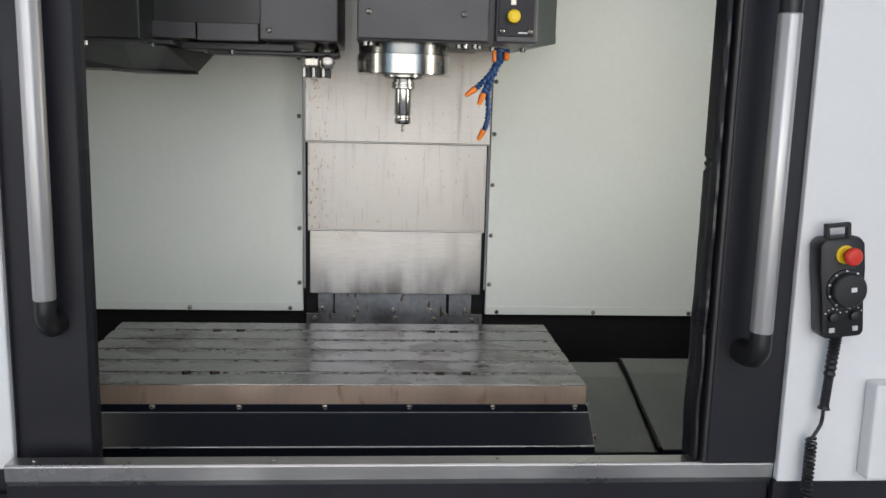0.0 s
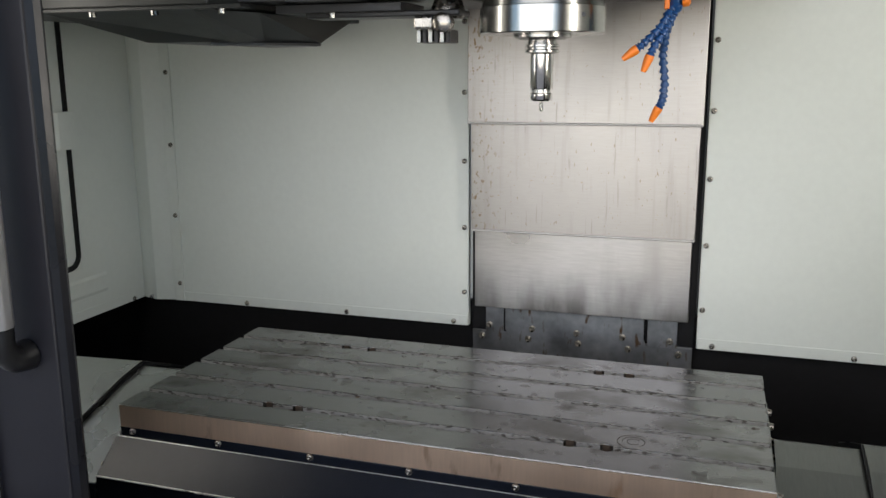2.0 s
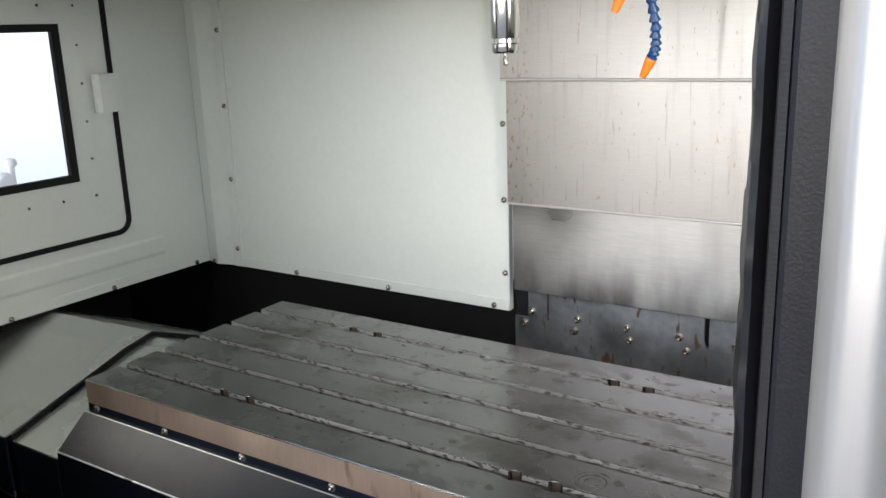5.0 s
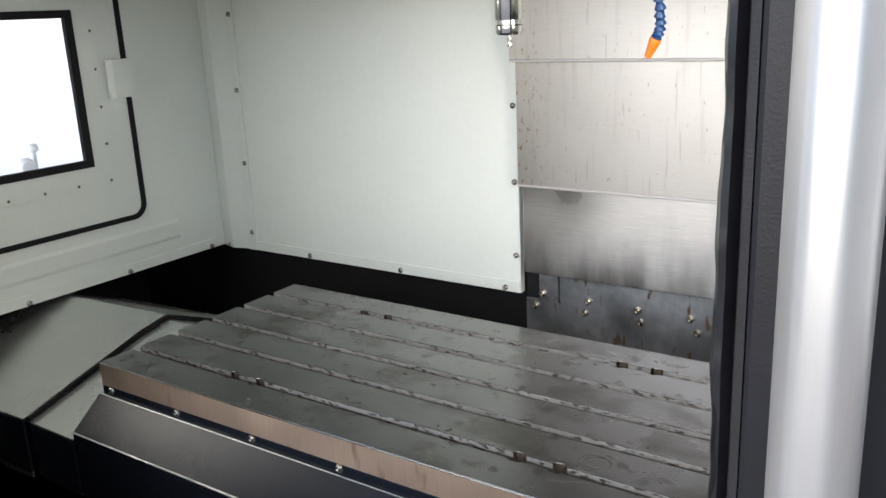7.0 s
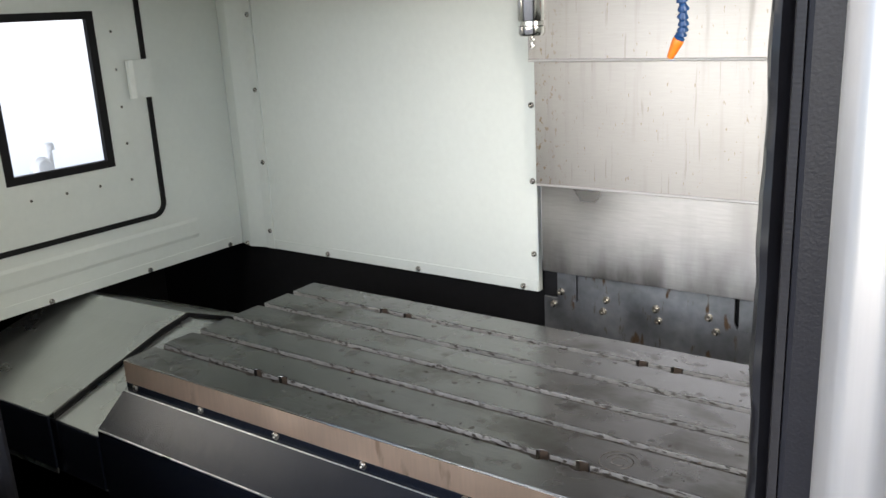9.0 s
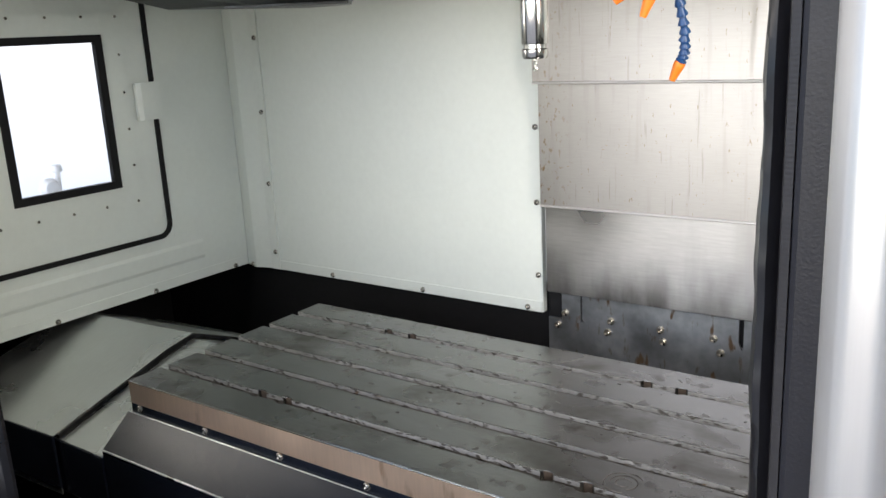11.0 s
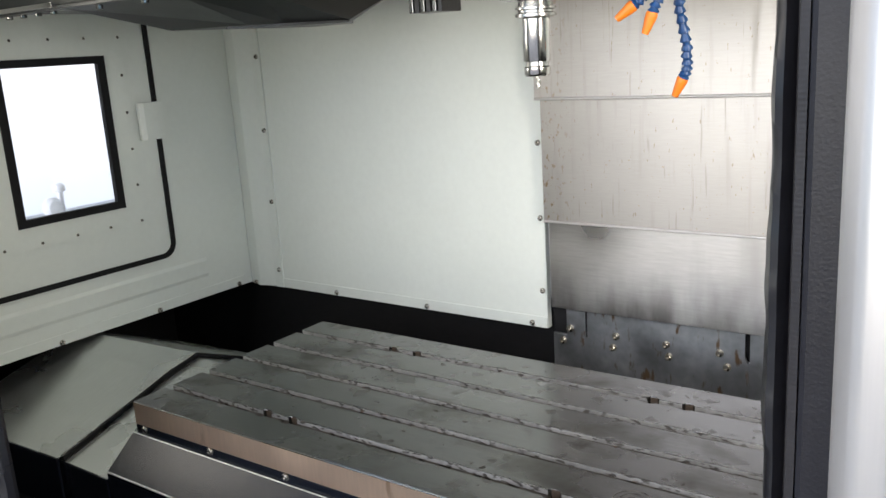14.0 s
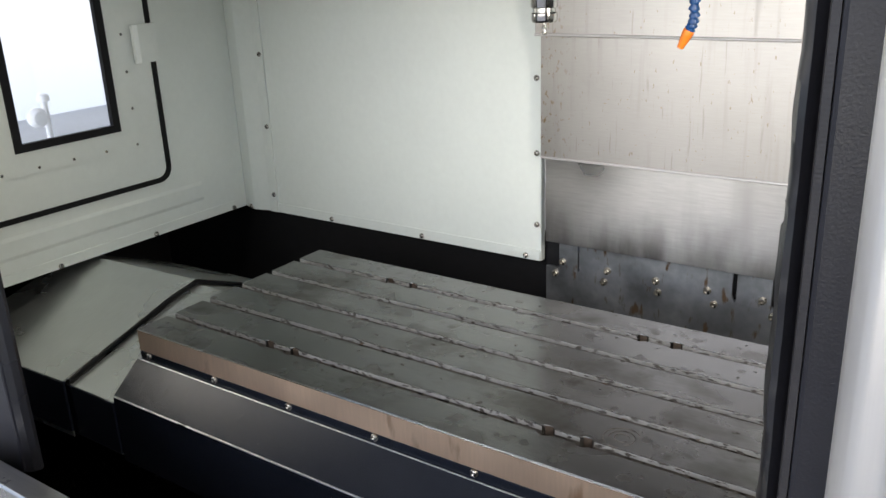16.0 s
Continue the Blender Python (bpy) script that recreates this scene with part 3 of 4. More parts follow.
AX = Matrix.Translation((0.002, 0.624, HEAD))
part("nose_collar", lathe([(0.117, 1.633), (0.117, 1.607)], 64, m=AX), NOSEDARK, head, "darker turned steel collar", True)
part("spindle_nose", lathe([(0.112, 1.6065), (0.121, 1.6055), (0.121, 1.559), (0.119, 1.557), (0.05, 1.557)], 64, m=AX), NOSE, head, "polished steel spindle nose", True)
part("nose_ring", lathe([(0.056, 1.5565), (0.056, 1.551), (0.047, 1.549), (0.044, 1.547)], 40, m=AX), TURNED, head, "", True)
part("nose_port", lathe([(0.004, 0), (0.004, 0.003), (0.002, 0.003)], 10, m=Matrix.Translation((0.093, 0.5445, 1.588 + HEAD)) @ FACE["-y"]), BLACKPLASTIC, head)

tool = group_thing("tool_holder", "polished steel tool holder with a small end mill", "tool holder")
part("flange", lathe([(0.027, 1.5465), (0.028, 1.538), (0.033, 1.537), (0.033, 1.534), (0.028, 1.532), (0.028, 1.529), (0.033, 1.527), (0.033, 1.523), (0.026, 1.521), (0.022, 1.520)], 40, m=AX), TURNED, tool, "", True)
part("shank", lathe([(0.0222, 1.5195), (0.0222, 1.454), (0.0215, 1.453)], 40, m=AX), CHROME, tool, "", True)
part("neck", lathe([(0.0185, 1.4525), (0.0185, 1.446)], 30, m=AX), TURNED, tool)
part("collet_nut", lathe([(0.020, 1.4455), (0.0215, 1.444), (0.0215, 1.434), (0.019, 1.430), (0.010, 1.4295)], 24, m=AX), CHROME, tool, "", True)
bm = bmesh.new()
rings = []
for i in range(15):
    z, a = 1.4295 - i * 0.0014, i * 0.22
    rings.append([bm.verts.new((0.002 + (0.004 if k % 2 else 0.0028) * math.cos(a + k * math.pi / 4), 0.624 + (0.004 if k % 2 else 0.0028) * math.sin(a + k * math.pi / 4), z + HEAD)) for k in range(8)])
for a, b in zip(rings, rings[1:]):
    for k in range(8):
        bm.faces.new((a[k], b[k], b[(k + 1) % 8], a[(k + 1) % 8]))
bm.faces.new(rings[-1][::-1])
part("end_mill", bm, TURNED, tool, "fluted end mill")

# ---------------------------------------------------------------- coolant hoses
rj = random.Random(3)


def coolant_hose(ctrl, n):
    ctrl = [(x, y, z + HEAD) for x, y, z in ctrl]
    hose = group_thing("coolant_hose", "segmented blue plastic coolant hose with an orange nozzle", "coolant hose", "coolant hoses under the milling head")
    pts = curve_points(ctrl, n + 1)
    for i in range(n - 1):
        a, b = pts[i], pts[i + 1]
        d = (b - a).normalized()
        m = Matrix.Translation(a) @ (d + Vector((rj.uniform(-.15, .15), rj.uniform(-.15, .15), 0))).to_track_quat("Z", "Y").to_matrix().to_4x4()
        h = (b - a).length
        part("hose_segment", lathe([(0.0050, -0.003), (0.0054, h * 0.05), (0.0086, h * 0.55), (0.0086, h * 0.72), (0.0054, h * 0.80), (0.0048, h * 1.1)], 14, m=m), BLUE, hose, "", True)
    a, b = pts[n - 1], pts[n]
    d = b - a
    m = Matrix.Translation(a) @ d.to_track_quat("Z", "Y").to_matrix().to_4x4()
    part("nozzle", lathe([(0.007, -0.002), (0.0088, 0.002), (0.0086, 0.007), (0.0050, 0.031), (0.0036, 0.031), (0.0034, 0.025)], 16, m=m), ORANGE, hose, "tapered orange nozzle", True)
    return hose

coolant_hose([(0.249, 0.62, 1.600), (0.236, 0.625, 1.560), (0.228, 0.645, 1.520), (0.233, 0.66, 1.470), (0.230, 0.672, 1.432), (0.221, 0.675, 1.412)], 18)
coolant_hose([(0.253, 0.607, 1.606), (0.238, 0.600, 1.568), (0.216, 0.592, 1.530), (0.207, 0.590, 1.508)], 10)
coolant_hose([(0.246, 0.600, 1.604), (0.226, 0.590, 1.566), (0.198, 0.582, 1.536), (0.182, 0.578, 1.523)], 10)
valve_block = group_thing("coolant_valve", "blue plastic coolant valve with orange lever taps", "valve")
part("body", lathe([(0.013, 1.637), (0.016, 1.634), (0.016, 1.628), (0.011, 1.626), (0.012, 1.61), (0.014, 1.606), (0.012, 1.598), (0.008, 1.594)], 18, m=Matrix.Translation((0.249, 0.606, HEAD - 0.004))), BLUE, valve_block, "", True)
part("side_port", tube([(0.249, 0.606, 1.624 + HEAD), (0.276, 0.606, 1.622 + HEAD)], 0.008), BLUE, valve_block)
part("tap", box(0.231, 0.588, 1.596 + HEAD, 0.240, 0.610, 1.626 + HEAD, 0.002), ORANGE, valve_block, "orange lever tap")
part("tap", lathe([(0.011, 0), (0.012, 0.004), (0.011, 0.012), (0.006, 0.014)], 16, m=Matrix.Translation((0.262, 0.604, 1.612 + HEAD)) @ FACE["+x"]), ORANGE, valve_block, "orange round tap")

# ---------------------------------------------------------------- tool magazine
magazine = group_thing("tool_magazine", "dark tool magazine housing with sloped hood over the table", "tool magazine")
part("housing", box(-1.30, 0.44, 1.762, -0.62, 1.18, 2.30, 0.004), HOOD, magazine)
part("front_ledge", box(-1.30, 0.435, 1.755, -0.545, 0.470, 1.762, 0.001), HOOD, magazine)
bm = bmesh.new()
top_ring = [(-1.02, 0.445), (-0.66, 0.445), (-0.60, 0.60), (-0.55, 0.97), (-0.60, 1.00), (-1.02, 1.00)]
low_ring = [(-0.89, 0.612), (-0.70, 0.66), (-0.655, 0.72), (-0.57, 0.83), (-0.62, 0.90), (-0.89, 0.90)]
up = [bm.verts.new((*p, 1.756)) for p in top_ring]
lo = [bm.verts.new((*p, 1.699)) for p in low_ring]
for i in range(6):
    j = (i + 1) % 6
    bm.faces.new((up[i], up[j], lo[j]))
    bm.faces.new((up[i], lo[j], lo[i]))
bm.faces.new(up)
bm.faces.new(lo[::-1])
bmesh.ops.recalc_face_normals(bm, faces=bm.faces[:])
part("hood", bm, HOOD, magazine, "sloped green-black sheet hood")
part("hood_flange", prism([(-0.75, 0.645), (-0.655, 0.718), (-0.568, 0.828), (-0.62, 0.90), (-0.75, 0.90)], 1.693, 1.6985, "z"), BLACKPLASTIC, magazine)
part("gear_box", box(-0.358, 0.545, 1.776, -0.165, 0.95, 2.25, 0.004), HEADGREY, magazine, "grey enamelled gear housing")
part("cover_strip", box(-0.512, 0.552, 1.772, -0.362, 0.70, 1.815, 0.002), HEADGREY, magazine)
part("cover_strip", box(-0.66, 0.552, 1.775, -0.516, 0.70, 1.815, 0.002), HEADGREY, magazine)
part("recess", box(-0.66, 0.575, 1.816, -0.360, 0.95, 2.25), BLACKPLASTIC, magazine)
part("inner_bracket", box(-0.56, 0.60, 1.752, -0.28, 0.74, 1.770, 0.002), BLACKPLASTIC, magazine)
fasten(magazine, SCREW, [(-0.335, 0.545, 1.80), (-0.335, 0.545, 1.90), (-0.645, 0.552, 1.79)], "-y")
fasten(magazine, BLACKHEX, [(-0.75, 0.452, 1.755), (-0.597, 0.452, 1.755), (-0.90, 0.452, 1.755), (-0.44, 0.62, 1.752), (-0.37, 0.66, 1.752)], "-z", "bolt")
part("wall_rail", box(-1.40, 0.42, 1.758, -1.02, 0.50, 1.768, 0.001), CHROME, magazine)
fasten(magazine, BLACKHEX, [(-1.38 + 0.06 * i, 0.46, 1.758) for i in range(6)], "-z", "bolt")
arm = group_thing("tool_change_arm", "steel tool-changing arm with a ribbed gripper", "tool changer")
part("arm_bar", box(-0.50, 0.62, 1.742, -0.165, 0.70, 1.754, 0.003), BLACKPLASTIC, arm)
part("arm_hub", lathe([(0.03, 1.737), (0.034, 1.741), (0.034, 1.760), (0.028, 1.776)], 24, m=Matrix.Translation((-0.20, 0.66, 0))), DARKBOLT, arm, "", True)
part("knuckle", box(-0.255, 0.60, 1.715, -0.215, 0.66, 1.741, 0.005), DARKBOLT, arm)
part("knuckle_eye", lathe([(0.017, 0), (0.019, 0.004), (0.019, 0.03), (0.012, 0.034)], 20, m=Matrix.Translation((-0.195, 0.63, 1.728)) @ FACE["-y"]), DARKBOLT, arm, "", True)
for i in range(6):
    part("gripper_rib", box(-0.262 + 0.0125 * i, 0.64, 1.690, -0.253 + 0.0125 * i, 0.70, 1.716, 0.0015), BLACKPLASTIC if i % 2 else NOSEDARK, arm)
red = group_thing("signal_lamp", "small dark red double lens on the head's rear flange", "lamp")
RZ = 1.703 + HEAD
part("lamp_body", box(0.445, 1.120, RZ - 0.020, 0.475, 1.139, RZ + 0.020, 0.003), BLACKPLASTIC, red)
part("lamp_arm", box(0.300, 1.124, RZ + 0.02, 0.475, 1.136, RZ + 0.034, 0.002), BLACKPLASTIC, red)
for k in range(2):
    part("lens", lathe([(0.009, 0), (0.009, 0.004), (0.005, 0.008)], 14, m=Matrix.Translation((0.460, 1.120, RZ - 0.0095 + 0.019 * k)) @ FACE["-y"]), DARKRED, red, "dark red lens", True)

# ---------------------------------------------------------------- work table
table = group_thing("work_table", "ground steel machine table with five stained T-slots", "machine table")
SLOTS = [TY0 + 0.0880 + 0.1 * i for i in range(5)]
NOTCH = (0.297, 0.367, 0.937, 1.006)
HALF = 0.010

def land_outline(y0, y1, low_notch, high_notch):
    def edge(y, sgn, notch):
        row = [(TX0, y)]
        if notch:
            for u in NOTCH:
                cx = TX0 + u
                for k in range(7):
                    a = math.pi * k / 6
                    row.append((cx - 0.0115 * math.cos(a), y + sgn * 0.0055 * math.sin(a)))
        row.append((TX1, y))
        return row
    low = edge(y0, 1, low_notch)
    high = edge(y1, -1, high_notch)
    return low + high[::-1]

edges = [TY0] + [s for c in SLOTS for s in (c - HALF, c + HALF)] + [TY1]
for i in range(6):
    y0, y1 = edges[2 * i], edges[2 * i + 1]
    part("land", prism(land_outline(y0, y1, i in (1, 5), i in (0, 4)), TZ - 0.018, TZ, "z", 0.0011), TABLE, table)
    part("rib", box(TX0 + 0.001, y0 + (0.007 if i else 0.0004), TZ - 0.032, TX1 - 0.001, y1 - (0.007 if i < 5 else 0.0004), TZ - 0.0182), SLOT, table)
part("bed", box(TX0, TY0 + 0.0002, TZ - 0.060, TX1, TY1, TZ - 0.0322, 0.001), SLOT, table)
part("front_edge", box(TX0, TY0 - 0.0030, TZ - 0.050, TX1, TY0 - 0.0002, TZ - 0.0008, 0.0007), EDGE, table, "machined front edge with a faint rust bloom")
part("worn_edge", box(TX0 + 0.001, TY0 - 0.0034, TZ - 0.0022, TX1 - 0.001, TY0 - 0.0006, TZ - 0.0006, 0.0003), CHROME, table, "bright worn front edge")
for k, s in enumerate(SLOTS):
    part("slot_floor", box(TX0 + 0.002, s - 0.0165, TZ - 0.0318, TX1 - 0.002, s + 0.0165, TZ - 0.024 + 0.001 * (k % 2)), SLOT, table, "oily rust-stained slot floor")

for k, s in enumerate(SLOTS):
    stops = [TX0 + 0.002] + ([TX0 + u + d for u in NOTCH for d in (-0.0122, 0.0122)] if k in (0, 4) else []) + [TX1 - 0.002]
    for a, b in zip(stops[::2], stops[1::2]):
        part("slot_foot", box(a, s + HALF - 0.0006, TZ - 0.0178, b, s + HALF - 0.0001, TZ - 0.0097), SLOT, table, "darker foot of the slot wall")
        part("worn_edge", box(a, s + HALF - 0.0009, TZ - 0.0013, b, s + HALF + 0.0001, TZ - 0.0003), CHROME, table, "bright worn edge of the slot")
        part("slot_wall", box(a, s + HALF - 0.0007, TZ - 0.0095, b, s + HALF - 0.0001, TZ - 0.0014), SLOTWALL, table, "oxidised rust-speckled slot wall")

for k in (0, 4):
    for u in NOTCH:
        part("notch_wall", box(TX0 + u - 0.0075, SLOTS[k] + HALF + 0.0036, TZ - 0.0178, TX0 + u + 0.0075, SLOTS[k] + HALF + 0.0050, TZ - 0.0012), RUST, table, "rusted recess of the slot")

# worn swirl left by a fixture beside the front slot
for k, (r, a0, a1) in enumerate(((0.012, 20, 330), (0.021, -60, 200), (0.030, 40, 290))):
    arc = [(TX0 + 1.052 + r * math.cos(radians(a0 + (a1 - a0) * i / 24)), TY0 + 0.128 + r * math.sin(radians(a0 + (a1 - a0) * i / 24)), TZ + 0.0002) for i in range(25)]
    part("swirl_mark", tube(arc, 0.0007, 6), SLOT, table, "dull circular scuff")

# table skirt: front apron and end plates
apron = group_thing("table_apron", "blue-black enamelled apron under the table edge", "apron")
part("strip", box(TX0, TY0 - 0.003, TZ - 0.073, TX1, TY0 + 0.02, TZ - 0.0505, 0.001), NAVY, apron)
AP = [(TY0 - 0.004, 0.8765), (TY0 - 0.008, 0.880), (TY0 - 0.078, 0.823), (TY0 - 0.080, 0.820), (TY0 - 0.080, 0.665), (TY0 - 0.074, 0.665), (TY0 - 0.074, 0.815), (TY0 - 0.006, 0.870)]
part("sheet", prism(AP, TX0 - 0.008, TX1 + 0.008, "x"), NAVY, apron)
for (ya, za), (yb, zb), nm in (((TY0 - 0.008, 0.8802), (TY0 - 0.004, 0.8772), "upper_bend"), ((TY0 - 0.0785, 0.8232), (TY0 - 0.0803, 0.8195), "lower_bend")):
    part(nm, tube([(TX0 - 0.008, (ya + yb) / 2, (za + zb) / 2), (TX1 + 0.008, (ya + yb) / 2, (za + zb) / 2)], 0.0022, 10), WAYSTEEL, apron, "worn bright bend of the sheet", True)
for x, s in ((TX0 - 0.008, -1), (TX1 + 0.008, 1)):
    part("end_cheek", prism([(TY0 - 0.004, 0.876), (TY0 - 0.078, 0.821), (TY0 - 0.078, 0.667), (TY0 + 0.05, 0.667), (TY0 + 0.05, 0.876)], x, x - s * 0.003, "x"), NAVY, apron)
fasten(apron, SCREW, [(TX0 + 0.03 + 0.2067 * i, TY0 - 0.003, 0.893) for i in range(7)], "-y")
def roof(dz):
    return [(TY0 - 0.08, 0.806 + dz), (TY0 + 0.217, 0.898 + dz), (TY0 + 0.300, 0.914 + dz), (TY0 + 0.433, 0.860 + dz), (TY0 + 0.60, 0.785 + dz)]
def roof_sheet(x0, x1, dz, drop, t=0.003):
    top = roof(dz)
    outer = [(top[0][0] - dz, top[0][1] - drop), (top[0][0] - dz, top[0][1])] + top[1:-1] + [(top[-1][0] + dz, top[-1][1]), (top[-1][0] + dz, top[-1][1] - drop)]
    inner = [(outer[0][0] + t, outer[0][1]), (outer[1][0] + t, outer[1][1] - t)] + [(y, z - t) for y, z in top[1:-1]] + [(outer[-2][0] - t, outer[-2][1] - t), (outer[-1][0] - t, outer[-1][1])]
    return prism(outer + inner[::-1], x0, x1, "x")
for x, s in ((TX0, -1), (TX1, 1)):
    ep = group_thing("table_end_plate", "steel end plate bolted under the table", "end plate", "end plates of the table")
    # right side takes the copy darkened for its reflections
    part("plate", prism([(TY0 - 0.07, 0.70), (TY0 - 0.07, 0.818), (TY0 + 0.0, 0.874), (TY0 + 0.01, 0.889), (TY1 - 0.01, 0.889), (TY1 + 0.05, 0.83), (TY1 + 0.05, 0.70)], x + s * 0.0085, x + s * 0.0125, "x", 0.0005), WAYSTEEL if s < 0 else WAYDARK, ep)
    face = "+x" if s > 0 else "-x"
    fasten(ep, HEXBOLT, [(x + s * 0.0125, TY0 + 0.045 + 0.082 * i, 0.878) for i in range(7)] + [(x + s * 0.0125, TY0 - 0.04, 0.828), (x + s * 0.0125, TY0 - 0.06, 0.780)], face, "bolt")
    wc = group_thing("table_way_cover", "telescopic sheet-steel way cover beside the table", "way cover", "way covers beside the table")
    for k, (u0, u1) in enumerate(((0.013, 0.33), (0.175, 0.69 if s < 0 else 0.93))):
        a, b = x + s * u0, x + s * u1
        dz = 0.012 * k
        bm = roof_sheet(min(a, b), max(a, b), dz, 0.13 + dz)
        fall = 0.035 if k and s < 0 else 0.0
        for v in bm.verts:
            v.co.z -= fall * (a - v.co.x)
        sec = part("section", bm, WAYSTEEL if s < 0 else WAYDARK, wc, "" if s < 0 else "sheet steel with dark reflections put into its colour")
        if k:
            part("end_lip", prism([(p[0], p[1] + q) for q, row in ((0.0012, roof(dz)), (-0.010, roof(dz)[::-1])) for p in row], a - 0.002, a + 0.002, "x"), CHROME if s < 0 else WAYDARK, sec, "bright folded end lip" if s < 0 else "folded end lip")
        # black strip drawn where only the lip's shadow falls
        if k == 1:
            part("lip_shadow", prism([(p[0], p[1] + q) for q, row in ((0.0002, roof(dz)), (-0.010, roof(dz)[::-1])) for p in row], a - s * 0.0025, a - s * 0.007, "x"), BLACK, sec, "black strip in place of the shadow under the lip")
        bm = box(min(a, b) - 0.0015, TY0 - 0.083 - dz, 0.68 + dz, max(a, b) + 0.0015, TY0 - 0.0775 - dz, 0.8035 + dz)
        for v in bm.verts:
            v.co.z -= fall * (a - v.co.x)
        part("skirt_front", bm, NAVY, sec)

# saddle cover low in the tub, and swarf
saddle = group_thing("saddle_cover", "steel saddle cover plate with a bolted flange in the tub", "way cover")
part("plate", prism([(-0.04, 0.44), (0.50, 0.600), (0.50, 0.606), (-0.04, 0.446)], -0.57, 0.57, "x"), WAYSTEEL, saddle)
part("flange", box(-0.57, 0.497, 0.600, 0.57, 0.503, 0.640, 0.001), WAYSTEEL, saddle)
part("saddle_block", box(-0.50, 0.505, 0.30, 0.50, 1.05, 0.655, 0.004), BLACK, saddle)
fasten(saddle, HEXBOLT, [(-0.55 + 0.1 * i, 0.497, 0.622) for i in range(12)], "-y", "bolt")
part("support", box(-0.5, -0.03, 0.30, 0.5, 0.50, 0.44), BLACK, saddle)
rnd = random.Random(5)
bm = bmesh.new()
for i in range(260):
    if i < 90:
        c = Vector((-0.80 + rnd.gauss(0, 0.10), 0.28 + rnd.gauss(0, 0.08), 0.303))
    else:
        c = Vector((rnd.uniform(-1.5, -0.55), rnd.uniform(0.0, 0.8), 0.3015))
    s = rnd.uniform(0.002, 0.007)
    b2 = bmesh.new()
    a = rnd.uniform(0, 6.28)
    row = []
    for k in range(5):
        ang = a + k * 0.6
        p = c + Vector((s * 2 * math.cos(ang), s * 2 * math.sin(ang), s * 0.5 * k * rnd.random()))
        row.append((b2.verts.new(p), b2.verts.new(p + Vector((0, 0, s * 0.7)))))
    for p, q in zip(row, row[1:]):
        b2.faces.new((p[0], q[0], q[1], p[1]))
    absorb(bm, b2)
tagged(part("swarf", bm, SWARF), "scattered bright metal chips on the black tub floor", "swarf", kind="stuff")
for cx, cy in ((-0.84, 0.27), (-0.71, 0.33)):
    pts = [(cx + 0.05 * math.cos(k * 0.5) * (1 - k / 40), cy + 0.04 * math.sin(k * 0.5), 0.31 + 0.004 * k) for k in range(26)]
    tagged(part("chip_curl", tube(pts, 0.006, 6), SWARF, smooth=True), "curled steel chip heap on the tub floor", "swarf", "curled chips")

# ---------------------------------------------------------------- sliding doors
def handle(door, x, y, face_y, z0, z1):
    oct8 = [(x + 0.0225 * math.cos(math.pi / 8 + math.pi / 4 * k) * 0.92, y + 0.0225 * math.sin(math.pi / 8 + math.pi / 4 * k)) for k in range(8)]
    h = part("handle", prism(oct8, z0, z1, "z", 0.004), ALU, door, "brushed aluminium grab handle", True)
    for z, s in ((z0, -1), (z1, 1)):
        path = curve_points([(x, y, z), (x, y, z + s * 0.030), (x, y + 0.012, z + s * 0.046), (x, (y + face_y) / 2, z + s * 0.054), (x, face_y - 0.001, z + s * 0.054)], 16)
        part("handle_end", tube(path, 0.020, 14, radii=[0.0195] * 8 + [0.020, 0.0205, 0.021, 0.0215, 0.022, 0.023, 0.024, 0.025]), BLACKPLASTIC, h, "black plastic handle end", True)

door_2 = group_thing("sliding_door", "dark grey sliding door pushed open, with a long handle", "door", "sliding front doors", "structure")
part("leaf", box(-0.81, -0.050, 0.90, -0.604, -0.022, TOP - 0.05, 0.004), DARK, door_2)
part("edge_seal", prism([(-0.604, -0.046), (-0.596, -0.038), (-0.592, -0.028), (-0.594, -0.022), (-0.604, -0.022)], 0.90, TOP - 0.05, "z"), RUBBER, door_2, "black rubber door seal")
handle(door_2, -0.660, -0.098, -0.050, 1.262, 1.96)
door_3 = group_thing("sliding_door", "dark grey sliding door pushed open, with a worn rubber seal", "door", "sliding front doors", "structure")
part("leaf", box(0.584, -0.136, 0.9575, 0.85, -0.085, TOP - 0.05, 0.004), DARK, door_3)
handle(door_3, 0.636, -0.208, -0.136, 1.240, 1.80)

# worn rubber lip, bulging and torn in places
bm = bmesh.new()
NZ = 420
rows = []
for i in range(NZ + 1):
    z = 0.962 + (TOP - 0.05 - 0.962) * i / NZ
    w = 0.0022 * noise.noise(Vector((0.3, 1.7, z * 14))) + 0.0012 * noise.noise(Vector((5.3, 1.7, z * 45)))
    torn = 0.007 * max(0.0, 1 - abs(z - 1.543) / 0.006) + 0.007 * max(0.0, 1 - abs(z - 1.527) / 0.006)
    low = 0.005 * max(0.0, noise.noise(Vector((0, 9.1, z * 7)))) if z < 1.30 else 0.0
    prof = [(0.5765, -0.118), (0.5745, -0.112), (0.5725 - low, -0.119 + w), (0.569 - low, -0.1235 + w), (0.5645 - low, -0.122 + w * 2), (0.5605 - low + w, -0.114), (0.5585 - low, -0.103 + w), (0.5580 - low + torn, -0.098), (0.5545 - low + torn + w, -0.090), (0.5545 - low + torn, -0.080), (0.560, -0.074), (0.5765, -0.082)]
    rows.append([bm.verts.new((px, py, z)) for px, py in prof])
for a, b in zip(rows, rows[1:]):
    for k in range(len(a)):
        bm.faces.new((a[k], a[(k + 1) % len(a)], b[(k + 1) % len(a)], b[k]))
bm.faces.new(rows[0][::-1])
bm.faces.new(rows[-1])
